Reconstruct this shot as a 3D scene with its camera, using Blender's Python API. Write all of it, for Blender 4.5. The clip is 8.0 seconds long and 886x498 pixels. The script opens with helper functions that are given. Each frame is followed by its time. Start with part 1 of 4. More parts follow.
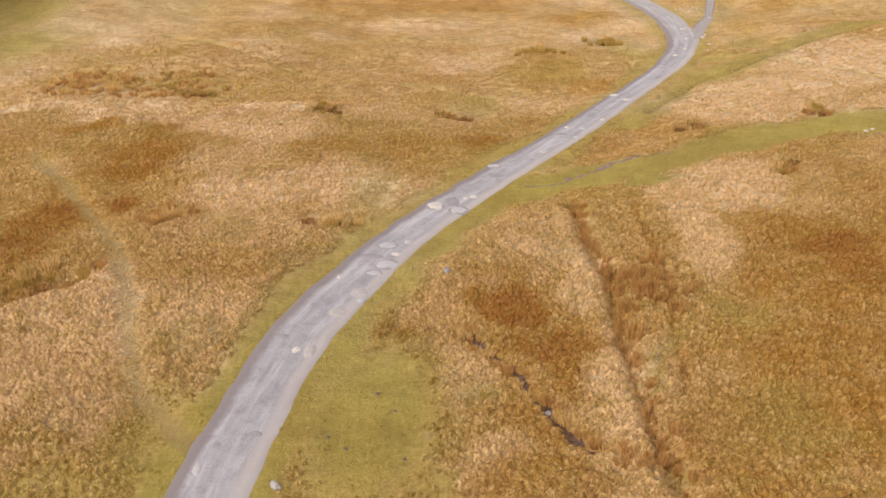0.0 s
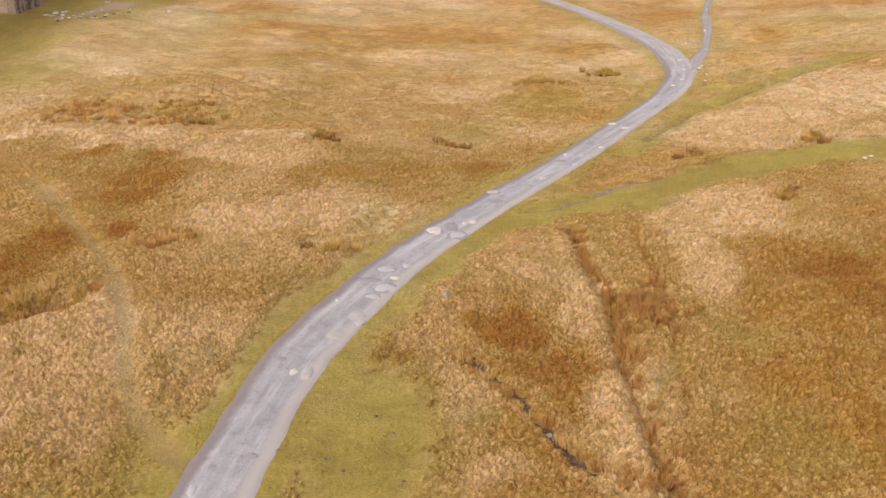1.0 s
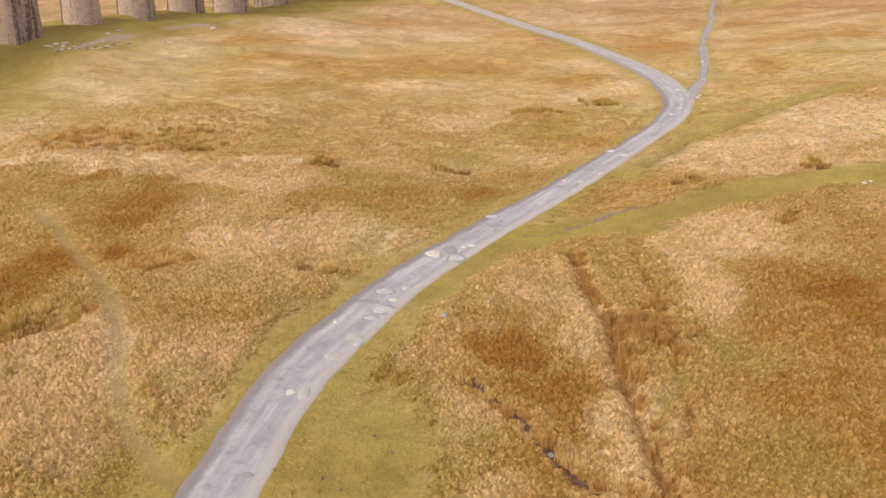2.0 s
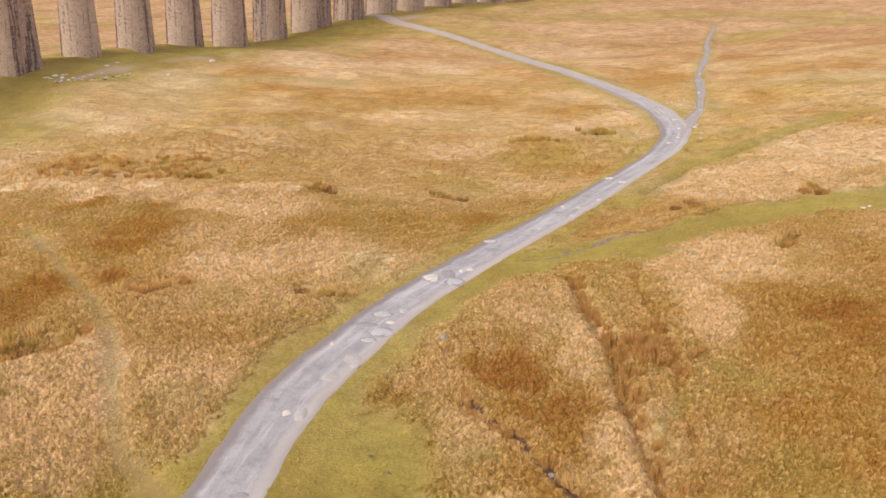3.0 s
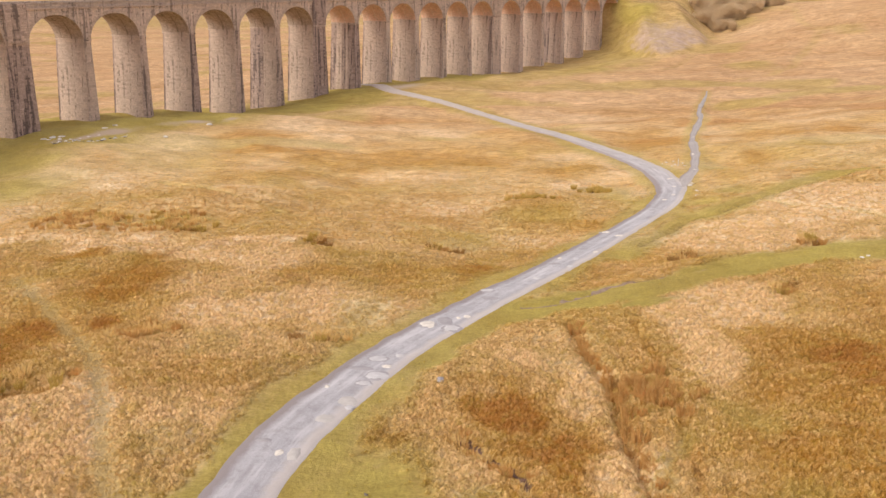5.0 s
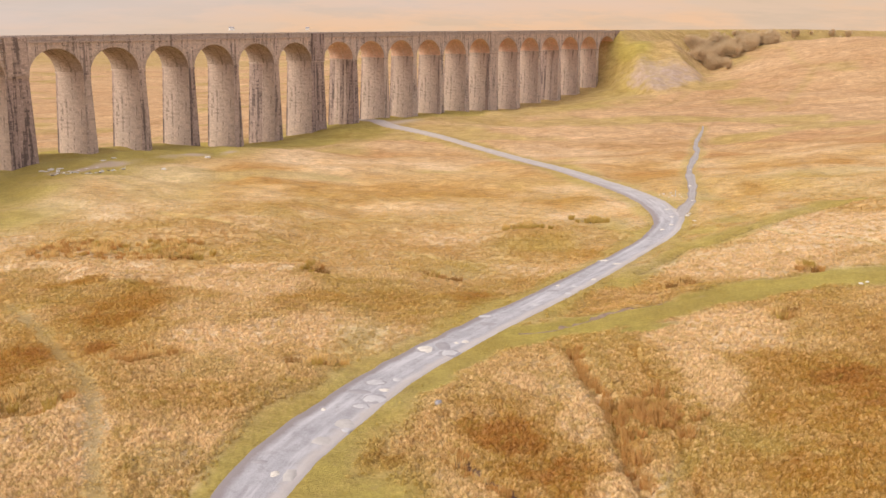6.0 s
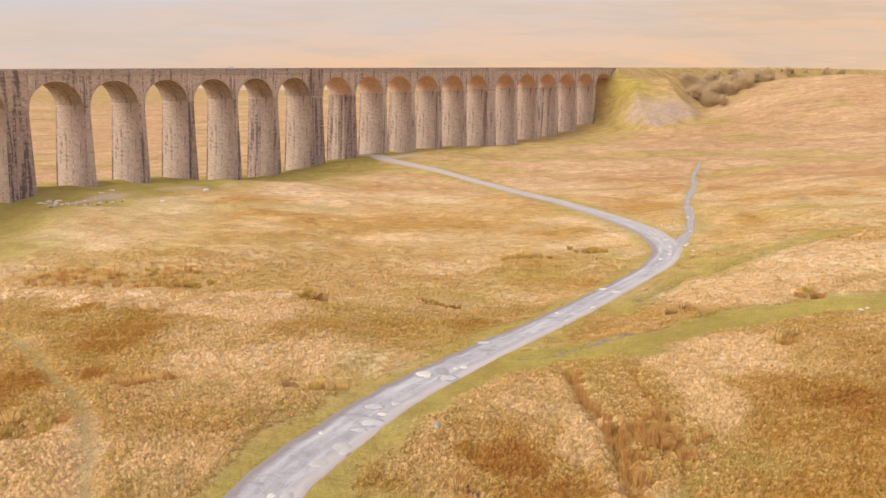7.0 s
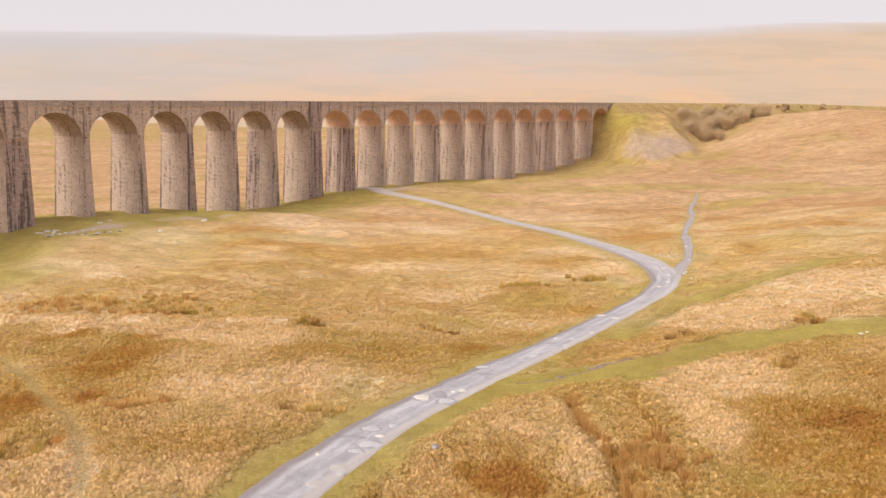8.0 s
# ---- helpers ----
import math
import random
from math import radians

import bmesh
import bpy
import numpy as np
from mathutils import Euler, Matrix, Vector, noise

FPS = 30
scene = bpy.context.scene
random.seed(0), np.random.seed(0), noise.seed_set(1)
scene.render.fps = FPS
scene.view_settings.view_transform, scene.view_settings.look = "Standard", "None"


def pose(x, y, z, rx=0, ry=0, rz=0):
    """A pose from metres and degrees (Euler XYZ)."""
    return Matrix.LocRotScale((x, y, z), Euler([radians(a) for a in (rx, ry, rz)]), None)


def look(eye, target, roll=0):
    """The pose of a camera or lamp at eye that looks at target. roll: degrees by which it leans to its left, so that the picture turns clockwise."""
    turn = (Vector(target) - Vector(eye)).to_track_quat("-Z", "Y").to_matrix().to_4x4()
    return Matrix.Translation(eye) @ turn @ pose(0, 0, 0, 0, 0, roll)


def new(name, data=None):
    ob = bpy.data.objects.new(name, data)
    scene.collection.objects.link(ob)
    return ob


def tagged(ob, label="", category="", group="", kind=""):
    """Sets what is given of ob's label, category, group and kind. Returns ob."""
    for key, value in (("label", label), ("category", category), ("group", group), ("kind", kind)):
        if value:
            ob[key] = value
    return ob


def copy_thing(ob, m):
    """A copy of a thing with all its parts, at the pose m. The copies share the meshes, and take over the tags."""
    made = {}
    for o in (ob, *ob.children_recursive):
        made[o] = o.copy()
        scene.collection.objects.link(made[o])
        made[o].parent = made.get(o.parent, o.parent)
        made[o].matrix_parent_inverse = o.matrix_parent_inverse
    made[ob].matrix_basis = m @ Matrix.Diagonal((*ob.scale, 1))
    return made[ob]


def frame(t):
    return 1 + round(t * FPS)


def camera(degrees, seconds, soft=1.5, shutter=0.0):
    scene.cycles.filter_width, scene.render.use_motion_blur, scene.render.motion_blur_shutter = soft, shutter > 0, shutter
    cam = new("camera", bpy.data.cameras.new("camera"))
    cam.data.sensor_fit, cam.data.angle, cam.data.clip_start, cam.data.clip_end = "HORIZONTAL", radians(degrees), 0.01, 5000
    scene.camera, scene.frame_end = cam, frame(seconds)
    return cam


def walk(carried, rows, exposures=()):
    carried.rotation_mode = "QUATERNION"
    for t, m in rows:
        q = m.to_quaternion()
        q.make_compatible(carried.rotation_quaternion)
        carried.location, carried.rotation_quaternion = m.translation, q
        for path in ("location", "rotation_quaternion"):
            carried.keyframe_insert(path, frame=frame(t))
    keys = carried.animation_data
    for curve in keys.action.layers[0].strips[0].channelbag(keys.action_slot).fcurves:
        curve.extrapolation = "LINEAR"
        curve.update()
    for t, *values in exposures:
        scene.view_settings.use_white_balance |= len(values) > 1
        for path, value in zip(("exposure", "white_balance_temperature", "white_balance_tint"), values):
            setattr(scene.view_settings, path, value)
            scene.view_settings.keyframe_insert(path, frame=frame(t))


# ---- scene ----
cam = camera(49.73, 8.0, 1.5)
# seconds, x, y, z, pitch, roll, yaw
PATH = [
    (0.0, 0.524, 0.142, 41.382, -26.909, -0.456, 1.047),
    (0.5, 0.420, 0.103, 40.625, -25.756, -0.514, 0.981),
    (1.0, 0.362, 0.138, 39.984, -24.677, -0.613, 0.936),
    (1.5, 0.283, 0.117, 39.183, -23.560, -0.694, 0.887),
    (3.0, 0.225, 0.127, 36.738, -20.103, -0.758, 0.692),
    (3.5, 0.144, 0.151, 35.915, -18.990, -0.807, 0.602),
    (4.0, 0.125, 0.158, 35.028, -17.817, -0.854, 0.528),
    (4.5, 0.048, 0.157, 34.199, -16.663, -0.884, 0.458),
    (6.0, 0.027, 0.040, 31.842, -13.101, -0.942, 0.243),
    (6.5, -0.008, 0.044, 31.085, -11.956, -0.961, 0.168),
    (7.0, -0.039, 0.031, 30.337, -10.752, -0.958, 0.108),
    (7.5, -0.009, 0.054, 29.549, -9.632, -0.970, 0.057),
    (8.0, 0.000, 0.000, 28.807, -8.510, -0.971, -0.000),
]
walk(cam, [(t, pose(x, y, z, 90 + pitch, roll, yaw)) for t, x, y, z, pitch, roll, yaw in PATH],
     exposures=[(0.0, 0.35), (2.0, 0.43), (4.0, 0.53), (6.0, 0.6), (8.0, 0.63)])

# ---- light: overcast, a broad soft sun from behind on the near side ----
SUN_EL, SUN_AZ = 36.0, 234.0          # degrees; azimuth clockwise from +y
world = bpy.data.worlds.new("overcast_sky")
scene.world = world
world.use_nodes = True
wn, wl = world.node_tree.nodes, world.node_tree.links
wn.clear()
w_out = wn.new("ShaderNodeOutputWorld")
w_bg = wn.new("ShaderNodeBackground")
w_sky = wn.new("ShaderNodeTexSky")
w_sky.sky_type, w_sky.sun_disc = "NISHITA", False
w_sky.sun_elevation, w_sky.sun_rotation = radians(SUN_EL), radians(SUN_AZ)
w_mix = wn.new("ShaderNodeMix")
w_mix.data_type = "RGBA"
w_mix.inputs[0].default_value = 0.93
w_mix.inputs[7].default_value = (5.35, 4.86, 4.99, 1)     # the cloud layer
wl.new(w_sky.outputs[0], w_mix.inputs[6])
wl.new(w_mix.outputs[2], w_bg.inputs[0])
w_bg.inputs[1].default_value = 0.1
wl.new(w_bg.outputs[0], w_out.inputs[0])

sun = new("sun", bpy.data.lights.new("sun", "SUN"))
sun.data.energy, sun.data.angle, sun.data.color = 2.0, radians(32), (1.0, 0.915, 0.77)
sa, se = radians(SUN_AZ), radians(SUN_EL)
sun.matrix_world = look((400 * math.sin(sa) * math.cos(se), 400 * math.cos(sa) * math.cos(se), 400 * math.sin(se)), (0, 0, 0))


# ---- plan: lines on the ground ----
ROAD = [(-15.5, -60, 2.5), (-16.5, -10, 2.5), (-16.2, 25, 2.5), (-14.7, 47.0, 2.5), (-13.7, 55.0, 2.45), (-12.5, 62.6, 2.6), (-10.5, 69.7, 2.65),
        (-7.6, 76.8, 2.65), (-4.5, 83.5, 2.4), (-0.2, 90.7, 2.35), (5.9, 100.1, 2.3), (12.9, 110.0, 2.2), (19.6, 120.5, 2.1),
        (26.3, 131.1, 2.0), (32.2, 140.7, 2.1), (36.4, 151.8, 2.3), (37.2, 163.0, 2.25), (35.9, 174.0, 2.1), (32.2, 187.5, 1.85), (26.3, 204.6, 1.75),
        (18.4, 221.5, 1.7), (9.0, 241.4, 1.65), (-0.7, 260.0, 1.7), (-10.4, 273.0, 1.9), (-17.0, 282.5, 2.1), (-21.5, 296.0, 2.0), (-28.0, 306.5, 1.4)]
SIDE = [(36.9, 149.5, 0.74), (39.4, 156.5, 1.15), (41.4, 161.5, 1.05), (43.6, 166.8, 1.0), (47.4, 181.2, 0.89), (50.9, 197.9, 0.74), (55.9, 213.7, 0.78), (59.8, 226.3, 0.68), (63.0, 240.5, 0.54), (71.0, 265.4, 0.41), (74.3, 276.7, 0.16)]
GREEN_LANE = [(-2.5, 82.0), (1.0, 88.0), (6.5, 94.2), (14.1, 98.4), (21.6, 99.8), (28.6, 103.0), (36.4, 105.8), (42.9, 106.6), (50.9, 107.8), (75, 112)]
GREEN_STRIP = [(22.5, 116.0), (31.5, 128.2), (39.5, 135.6), (48.0, 142.2), (56.0, 147.2), (65, 150.6), (78, 154.5), (98, 163)]
SCARP = [(25.3, 119.0), (30.6, 126.6), (38.4, 133.8), (47.5, 140.8), (55.2, 145.4), (64.0, 148.4), (72, 149.6)]
DITCH = [(12.7, 90.7), (13.2, 82.5), (14.1, 73.6), (14.0, 65.0), (14.1, 59.1), (14.4, 51.8), (14.7, 46.4), (15, 38)]
DITCH_EAST = [(18.6, 89.3), (19.2, 82.9), (18.8, 70.0), (18.0, 62.8), (17.6, 56.4)]
PEAT_CRACK = [(1.0, 67.0), (2.7, 65.0), (3.9, 62.6), (5.2, 60.8), (6.2, 57.6), (7.1, 55.8), (7.9, 53.8), (8.9, 51.9), (9.9, 50.7)]
OLD_TRACK = [(-50.0, 106.4), (-44, 98), (-38.2, 90.2), (-31.4, 79.9), (-27.6, 71.2), (-25.5, 64.8), (-22.8, 58.2), (-19.2, 53.6), (-16.8, 51.0)]
RUNNEL = [(8.1, 95.8), (11.8, 96.6), (15.8, 99.3), (20.0, 102.6), (24.7, 103.8)]
CREASE = [(-47.1, 155.7), (-37.4, 150.1), (-27.7, 141.6), (-20.2, 136.5), (-15.0, 134.4), (-5.1, 133.5), (6.2, 129.2)]
DIP_LINE = [(46.1, 141.4), (50.9, 133.2), (54.0, 126.8), (57.4, 119.6)]
FAR_TRACK = [(156, 448), (148, 416), (146, 387), (139, 372), (129, 355), (118, 332), (105, 314), (91, 304)]
FAR_RUT = [(128, 432), (102, 389), (78, 340), (60, 326)]
LIP = [(-60, 121.5), (-51.3, 123.0), (-40.6, 116.5), (-33.9, 116.9), (-26, 121.0), (-17, 119.5)]
HOLLOW_LIP = [(-41, 66.5), (-36.5, 67.2), (-33.6, 70.6), (-30.6, 75.0)]
GRAVEL = [(-76.5, 186.8), (-70.2, 195.2), (-64.9, 200.4), (-58.1, 210.6), (-49.6, 217.4)]

# ---- viaduct's line: arc length s from the near tall pier's edge ----
ARC_X, ARC_Y, ARC_TH, ARC_K = -84.96, 197.17, radians(29.162), 0.000592
PITCH, KING, SPAN, CROWN, GRADE, RISE, DEPTH = 15.54, 3.60, 13.71, 26.0, 0.0105, 5.7, 9.0


def arc(s, d=0.0):
    """The plan point at arc length s, d metres behind the near face (arrays too)."""
    a0, a = ARC_TH, ARC_TH + ARC_K * s
    x = ARC_X + (np.cos(a0) - np.cos(a)) / ARC_K
    y = ARC_Y + (np.sin(a) - np.sin(a0)) / ARC_K
    return x - d * np.cos(a), y + d * np.sin(a)


def arch_mid(i):
    return (i - 1) * PITCH + SPAN / 2 + KING * ((i > 6) + (i > 12) - (i < 1))


S_END = arch_mid(18) + SPAN / 2


def to_arc(x, y):
    """Arc length and depth behind the near face of plan points."""
    cx, cy, r = ARC_X + math.cos(ARC_TH) / ARC_K, ARC_Y - math.sin(ARC_TH) / ARC_K, 1 / ARC_K
    dx, dy = cx - x, y - cy
    return (np.arctan2(dy, dx) - ARC_TH) * r, np.hypot(dx, dy) - r


def lattice(ix, iy, seed):
    h = (ix.astype(np.int64) * 374761393 + iy.astype(np.int64) * 668265263 + seed * 982451653) & 0x7FFFFFFF
    h = ((h ^ (h >> 13)) * 1274126177) & 0x7FFFFFFF
    return ((h ^ (h >> 16)) & 0xFFFF) / 65535.0


def vnoise(x, y, size, seed):
    """Smooth value noise, 0 to 1, with features of that size."""
    u, v = x / size, y / size
    iu, iv = np.floor(u), np.floor(v)
    a, b = u - iu, v - iv
    a, b = a * a * (3 - 2 * a), b * b * (3 - 2 * b)
    p, q = lattice(iu, iv, seed), lattice(iu + 1, iv, seed)
    r, t = lattice(iu, iv + 1, seed), lattice(iu + 1, iv + 1, seed)
    return (p * (1 - a) + q * a) * (1 - b) + (r * (1 - a) + t * a) * b


def smooth(e0, e1, v):
    t = np.clip((v - e0) / (e1 - e0), 0, 1)
    return t * t * (3 - 2 * t)


def spline(points, step=1.0):
    """A smooth line through the points, resampled."""
    p = np.array(points, float)
    p = np.vstack([2 * p[0] - p[1], p, 2 * p[-1] - p[-2]])
    out = []
    for i in range(1, len(p) - 2):
        n = max(2, int(np.hypot(*(p[i + 1] - p[i])[:2]) / step))
        for k in range(n):
            t = k / n
            out.append(0.5 * (2 * p[i] + (p[i + 1] - p[i - 1]) * t + (2 * p[i - 1] - 5 * p[i] + 4 * p[i + 1] - p[i + 2]) * t * t
                              + (3 * p[i] - p[i - 1] - 3 * p[i + 1] + p[i + 2]) * t ** 3))
    return np.array(out + [p[-2]])


def line_distance(x, y, line, reach=40.0):
    """Distance to a line, and the line's third column there (or 0). Beyond reach: reach."""
    line, reach = np.asarray(line, float), float(reach)
    best, wide = np.full(x.shape, reach), np.zeros(x.shape)
    near = np.where((x > line[:, 0].min() - reach) & (x < line[:, 0].max() + reach) & (y > line[:, 1].min() - reach) & (y < line[:, 1].max() + reach))
    px, py = x[near], y[near]
    b, w = np.full(px.shape, reach), np.zeros(px.shape)
    for a, c in zip(line[:-1], line[1:]):
        d = c[:2] - a[:2]
        t = np.clip(((px - a[0]) * d[0] + (py - a[1]) * d[1]) / max(d @ d, 1e-9), 0, 1)
        e = np.hypot(px - a[0] - t * d[0], py - a[1] - t * d[1])
        k = e < b
        b[k] = e[k]
        if line.shape[1] > 2:
            w[k] = (a[2] + t * (c[2] - a[2]))[k]
    best[near], wide[near] = b, w
    return best, wide


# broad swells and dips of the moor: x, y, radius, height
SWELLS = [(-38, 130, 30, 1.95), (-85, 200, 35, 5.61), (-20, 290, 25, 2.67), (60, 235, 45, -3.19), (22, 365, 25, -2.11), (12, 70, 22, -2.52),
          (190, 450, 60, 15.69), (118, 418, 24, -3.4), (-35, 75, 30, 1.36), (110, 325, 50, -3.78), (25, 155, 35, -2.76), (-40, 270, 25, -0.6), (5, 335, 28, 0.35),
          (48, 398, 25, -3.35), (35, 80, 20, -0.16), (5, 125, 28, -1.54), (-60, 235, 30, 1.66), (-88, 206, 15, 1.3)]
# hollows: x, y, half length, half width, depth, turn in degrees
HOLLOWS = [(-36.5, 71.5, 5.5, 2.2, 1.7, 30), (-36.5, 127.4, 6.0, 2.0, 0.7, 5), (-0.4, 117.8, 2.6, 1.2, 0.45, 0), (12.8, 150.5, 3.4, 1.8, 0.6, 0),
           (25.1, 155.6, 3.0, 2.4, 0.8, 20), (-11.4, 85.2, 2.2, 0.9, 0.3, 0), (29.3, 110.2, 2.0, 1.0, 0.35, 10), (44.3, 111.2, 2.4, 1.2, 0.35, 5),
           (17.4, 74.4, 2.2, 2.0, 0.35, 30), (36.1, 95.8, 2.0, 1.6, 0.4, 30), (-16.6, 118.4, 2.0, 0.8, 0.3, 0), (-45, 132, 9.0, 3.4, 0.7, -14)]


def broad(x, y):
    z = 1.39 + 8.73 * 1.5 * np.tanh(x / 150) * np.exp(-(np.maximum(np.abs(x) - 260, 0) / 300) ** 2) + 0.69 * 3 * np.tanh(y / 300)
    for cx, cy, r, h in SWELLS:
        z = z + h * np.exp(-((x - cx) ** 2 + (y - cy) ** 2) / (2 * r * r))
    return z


def embankment(x, y):
    """The rail bank that takes over from the last arch, with its end slope."""
    s, d = to_arc(x, y)
    top = CROWN + GRADE * np.clip(s, 0, 500) + 1.3 + 1.2 * smooth(S_END + 1.5, S_END + 5, s)
    side = np.maximum(np.abs(d - DEPTH / 2) - DEPTH / 2 - 0.5, 0)
    end = np.maximum(S_END + 1.0 - s, 0)
    across = x - 90.0 - 0.03 * (434 - y)
    out = np.clip((434 - y) / 89, -0.2, 1.3)
    spur = 27.5 - 24 * out - 3.0 * np.sin(math.pi * np.clip(out, 0, 1)) - np.where(across < 0, 1.0, 0.62) * np.maximum(np.abs(across) - 8 - 5 * np.clip(out, 0, 1), 0) - np.maximum(-out, 0) * 300
    spur = spur + 3.2 * (vnoise(x, y, 11, 23) - 0.5) + 1.6 * (vnoise(x, y, 4, 24) - 0.5)
    bank = top - 0.62 * np.hypot(side, end * 2.4) - 0.45 * np.sqrt(side) * vnoise(x, y, 7, 21) - 0.2 * np.sqrt(side) * vnoise(x, y, 2.5, 22)
    # grassed toe that wraps the last pier
    toe = 25.5 - 1.1 * np.maximum(np.hypot(x - 87, y - 431) - 7.0, 0) + 1.4 * (vnoise(x, y, 6, 25) - 0.5)
    return np.maximum(np.maximum(bank, spur), toe)


def height(x, y, fine=True):
    x, y = np.asarray(x, float), np.asarray(y, float)
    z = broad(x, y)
    if fine:
        rd, rw = line_distance(x, y, ROAD_LINE)
        gd, _ = line_distance(x, y, LANE_LINE)
        sd, sw = line_distance(x, y, SIDE_LINE)
        off = smooth(0.2, 4.5, rd - rw) * smooth(0.8, 5, gd) * smooth(0, 2.5, sd - sw)
        rough = (1.5 * (vnoise(x, y * 1.3, 17, 1) - 0.5) + 0.75 * (vnoise(x + 0.3 * y, y * 1.7, 6.5, 2) - 0.5) + 0.22 * (vnoise(x, y, 2.3, 3) - 0.5)
                 + 0.2 * (vnoise(x, y, 1.1, 4) - 0.5) * (1 - 0.75 * smooth(85, 150, y)))
        rough = rough + smooth(110, 170, y) * (0.7 * (vnoise(x * 0.4, y, 6, 5) - 0.5) + 0.4 * (vnoise(x * 0.5 + 0.1 * y, y, 3, 6) - 0.5))
        z = z + rough * (0.1 + 0.9 * off)
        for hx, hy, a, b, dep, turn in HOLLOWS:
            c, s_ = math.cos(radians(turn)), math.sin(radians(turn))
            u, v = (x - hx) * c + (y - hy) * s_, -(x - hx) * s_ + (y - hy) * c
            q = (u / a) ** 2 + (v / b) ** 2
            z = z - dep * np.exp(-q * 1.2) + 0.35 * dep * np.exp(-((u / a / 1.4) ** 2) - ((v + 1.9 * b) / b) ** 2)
        for line, wide, dep in ((DITCH, 0.75, 0.75), (DITCH_EAST, 0.45, 0.25), (PEAT_CRACK, 0.6, 0.25), (RUNNEL, 0.35, 0.25), (OLD_TRACK, 0.9, 0.16), (CREASE, 0.6, 0.35), (DIP_LINE, 0.8, 0.3), (SCARP, 0.55, 0.4), (FAR_TRACK, 1.6, 0.5), (FAR_RUT, 1.6, 0.5)):
            ld, _ = line_distance(x, y, line, 6)
            ld = ld + 0.5 * (vnoise(x, y, 1.7, 9) - 0.5)
            z = z - dep * np.exp(-(ld / wide) ** 2) + 0.22 * dep * np.exp(-((ld - 2.2 * wide) / wide) ** 2)
        for line, wide, tall in ((LIP, 1.6, 0.8), (HOLLOW_LIP, 1.2, 0.5)):
            ld, _ = line_distance(x, y, line, 9)
            z = z + tall * np.exp(-((ld + 1.2 * (vnoise(x, y, 3.5, 12) - 0.5)) / wide) ** 2)
        z = z - 0.16 * (1 - smooth(-0.25, 0.25, rd - rw)) - 0.1 * (1 - smooth(-0.2, 0.2, sd - sw))
    e = embankment(x, y)
    return np.where(e > z, e, z)


# patches of the sward: x, y, half length, half width, strength
RUST_PATCHES = [(-35, 103.9, 5.4, 8.6, 0.75), (-40.7, 100.5, 3.1, 8.1, 0.5), (-40.5, 83.5, 5.0, 8.5, 0.85), (-33.4, 90.2, 1.8, 2.4, 0.9), (-15.4, 103.6, 4.1, 6.7, 0.45), (-6.8, 107, 4, 5.2, 0.35),
                (-46.6, 112.6, 4.1, 3.2, 0.55), (-35.8, 112.6, 2.7, 3.3, 0.6), (3.2, 106.4, 2.6, 4.3, 0.6), (14.3, 141.5, 6, 8.4, 0.5), (21.9, 134.3, 5.7, 4.4, 0.45), (39.8, 94.2, 4.8, 6.4, 0.35)]
RUST_NEAR = [(4.6, 71.2, 4.2, 3.0, 0.8), (3, 73.5, 2.4, 1.3, 0.4), (8.5, 65, 3.6, 2.6, 0.75), (9.1, 61.5, 2.6, 4.9, 0.6), (5.8, 66, 2.8, 2.1, 0.6), (-4.3, 66.7, 1.8, 2.3, 0.6), (6.5, 56, 2.2, 6.5, 0.4),
             (32, 75, 7, 13, 0.72), (29.5, 55, 9.5, 12, 0.74), (21, 50, 5.5, 9, 0.6), (6, 46.5, 6, 3, 0.5), (50, 72, 14, 26, 0.66)]
PALE_PATCHES = [(-25.4, 113.3, 8.7, 6.5, 0.65), (-21.3, 93.2, 6.5, 5.1, 0.85), (-11.9, 95.2, 6.6, 4.3, 0.65), (-30.5, 68, 4.1, 4.6, 0.7), (28.8, 94.2, 5.6, 5.4, 1), (23.6, 83.3, 3.2, 9.5, 0.95),
                (12.0, 75, 1.9, 7.2, 0.7), (8.3, 80.3, 3.1, 3.8, 0.4), (38.3, 119.4, 12.5, 9, 0.95), (-43, 118.7, 6.6, 3.3, 0.7), (48.5, 112.3, 6.3, 4.3, 0.4), (56, 132, 12, 9, 0.6)]
PALE_NEAR = [(1.5, 60.3, 2.3, 3.9, 0.55), (2.7, 49, 2.9, 2.6, 0.5), (12.6, 62.8, 1.4, 6.2, 0.62), (-30.2, 61.4, 4.3, 7.1, 0.8), (-25.8, 54.6, 3, 2.6, 0.5), (15.6, 62.2, 1.2, 4.3, 0.55), (12.4, 52.8, 1.2, 3.8, 0.45),
             (-19.5, 67, 4, 4.5, 0.3), (-21.5, 72, 4.7, 2.6, 0.3)]
GREEN_PATCHES = [(-21.4, 84.2, 3.2, 3.9, 0.36), (-14.1, 76.7, 3.9, 5, 0.42), (-20, 64.8, 4.8, 3.5, 0.36), (14.4, 83.3, 1.7, 7, 0.36), (22.8, 67.5, 2.3, 4.5, 0.45), (22.5, 95.9, 2.9, 2.4, 1), (2.9, 124.2, 5.3, 6.9, 0.42),
                 (13.8, 90.4, 1.2, 1, 0.9), (15.4, 71.2, 0.7, 0.9, 0.8), (33.5, 124.5, 4.9, 6.7, 0.25)]
GREEN_NEAR = [(23.1, 51.9, 3.6, 5.5, 0.42), (2.7, 58.4, 1.9, 2.2, 0.55), (-1.6, 48.3, 2, 1.3, 0.6), (16.9, 62.5, 1.2, 6, 0.5), (-24.6, 48.5, 4.8, 2.4, 0.5), (16.4, 47.6, 1.3, 2.4, 0.5), (10.8, 80.6, 2.3, 4.3, 0.36)]


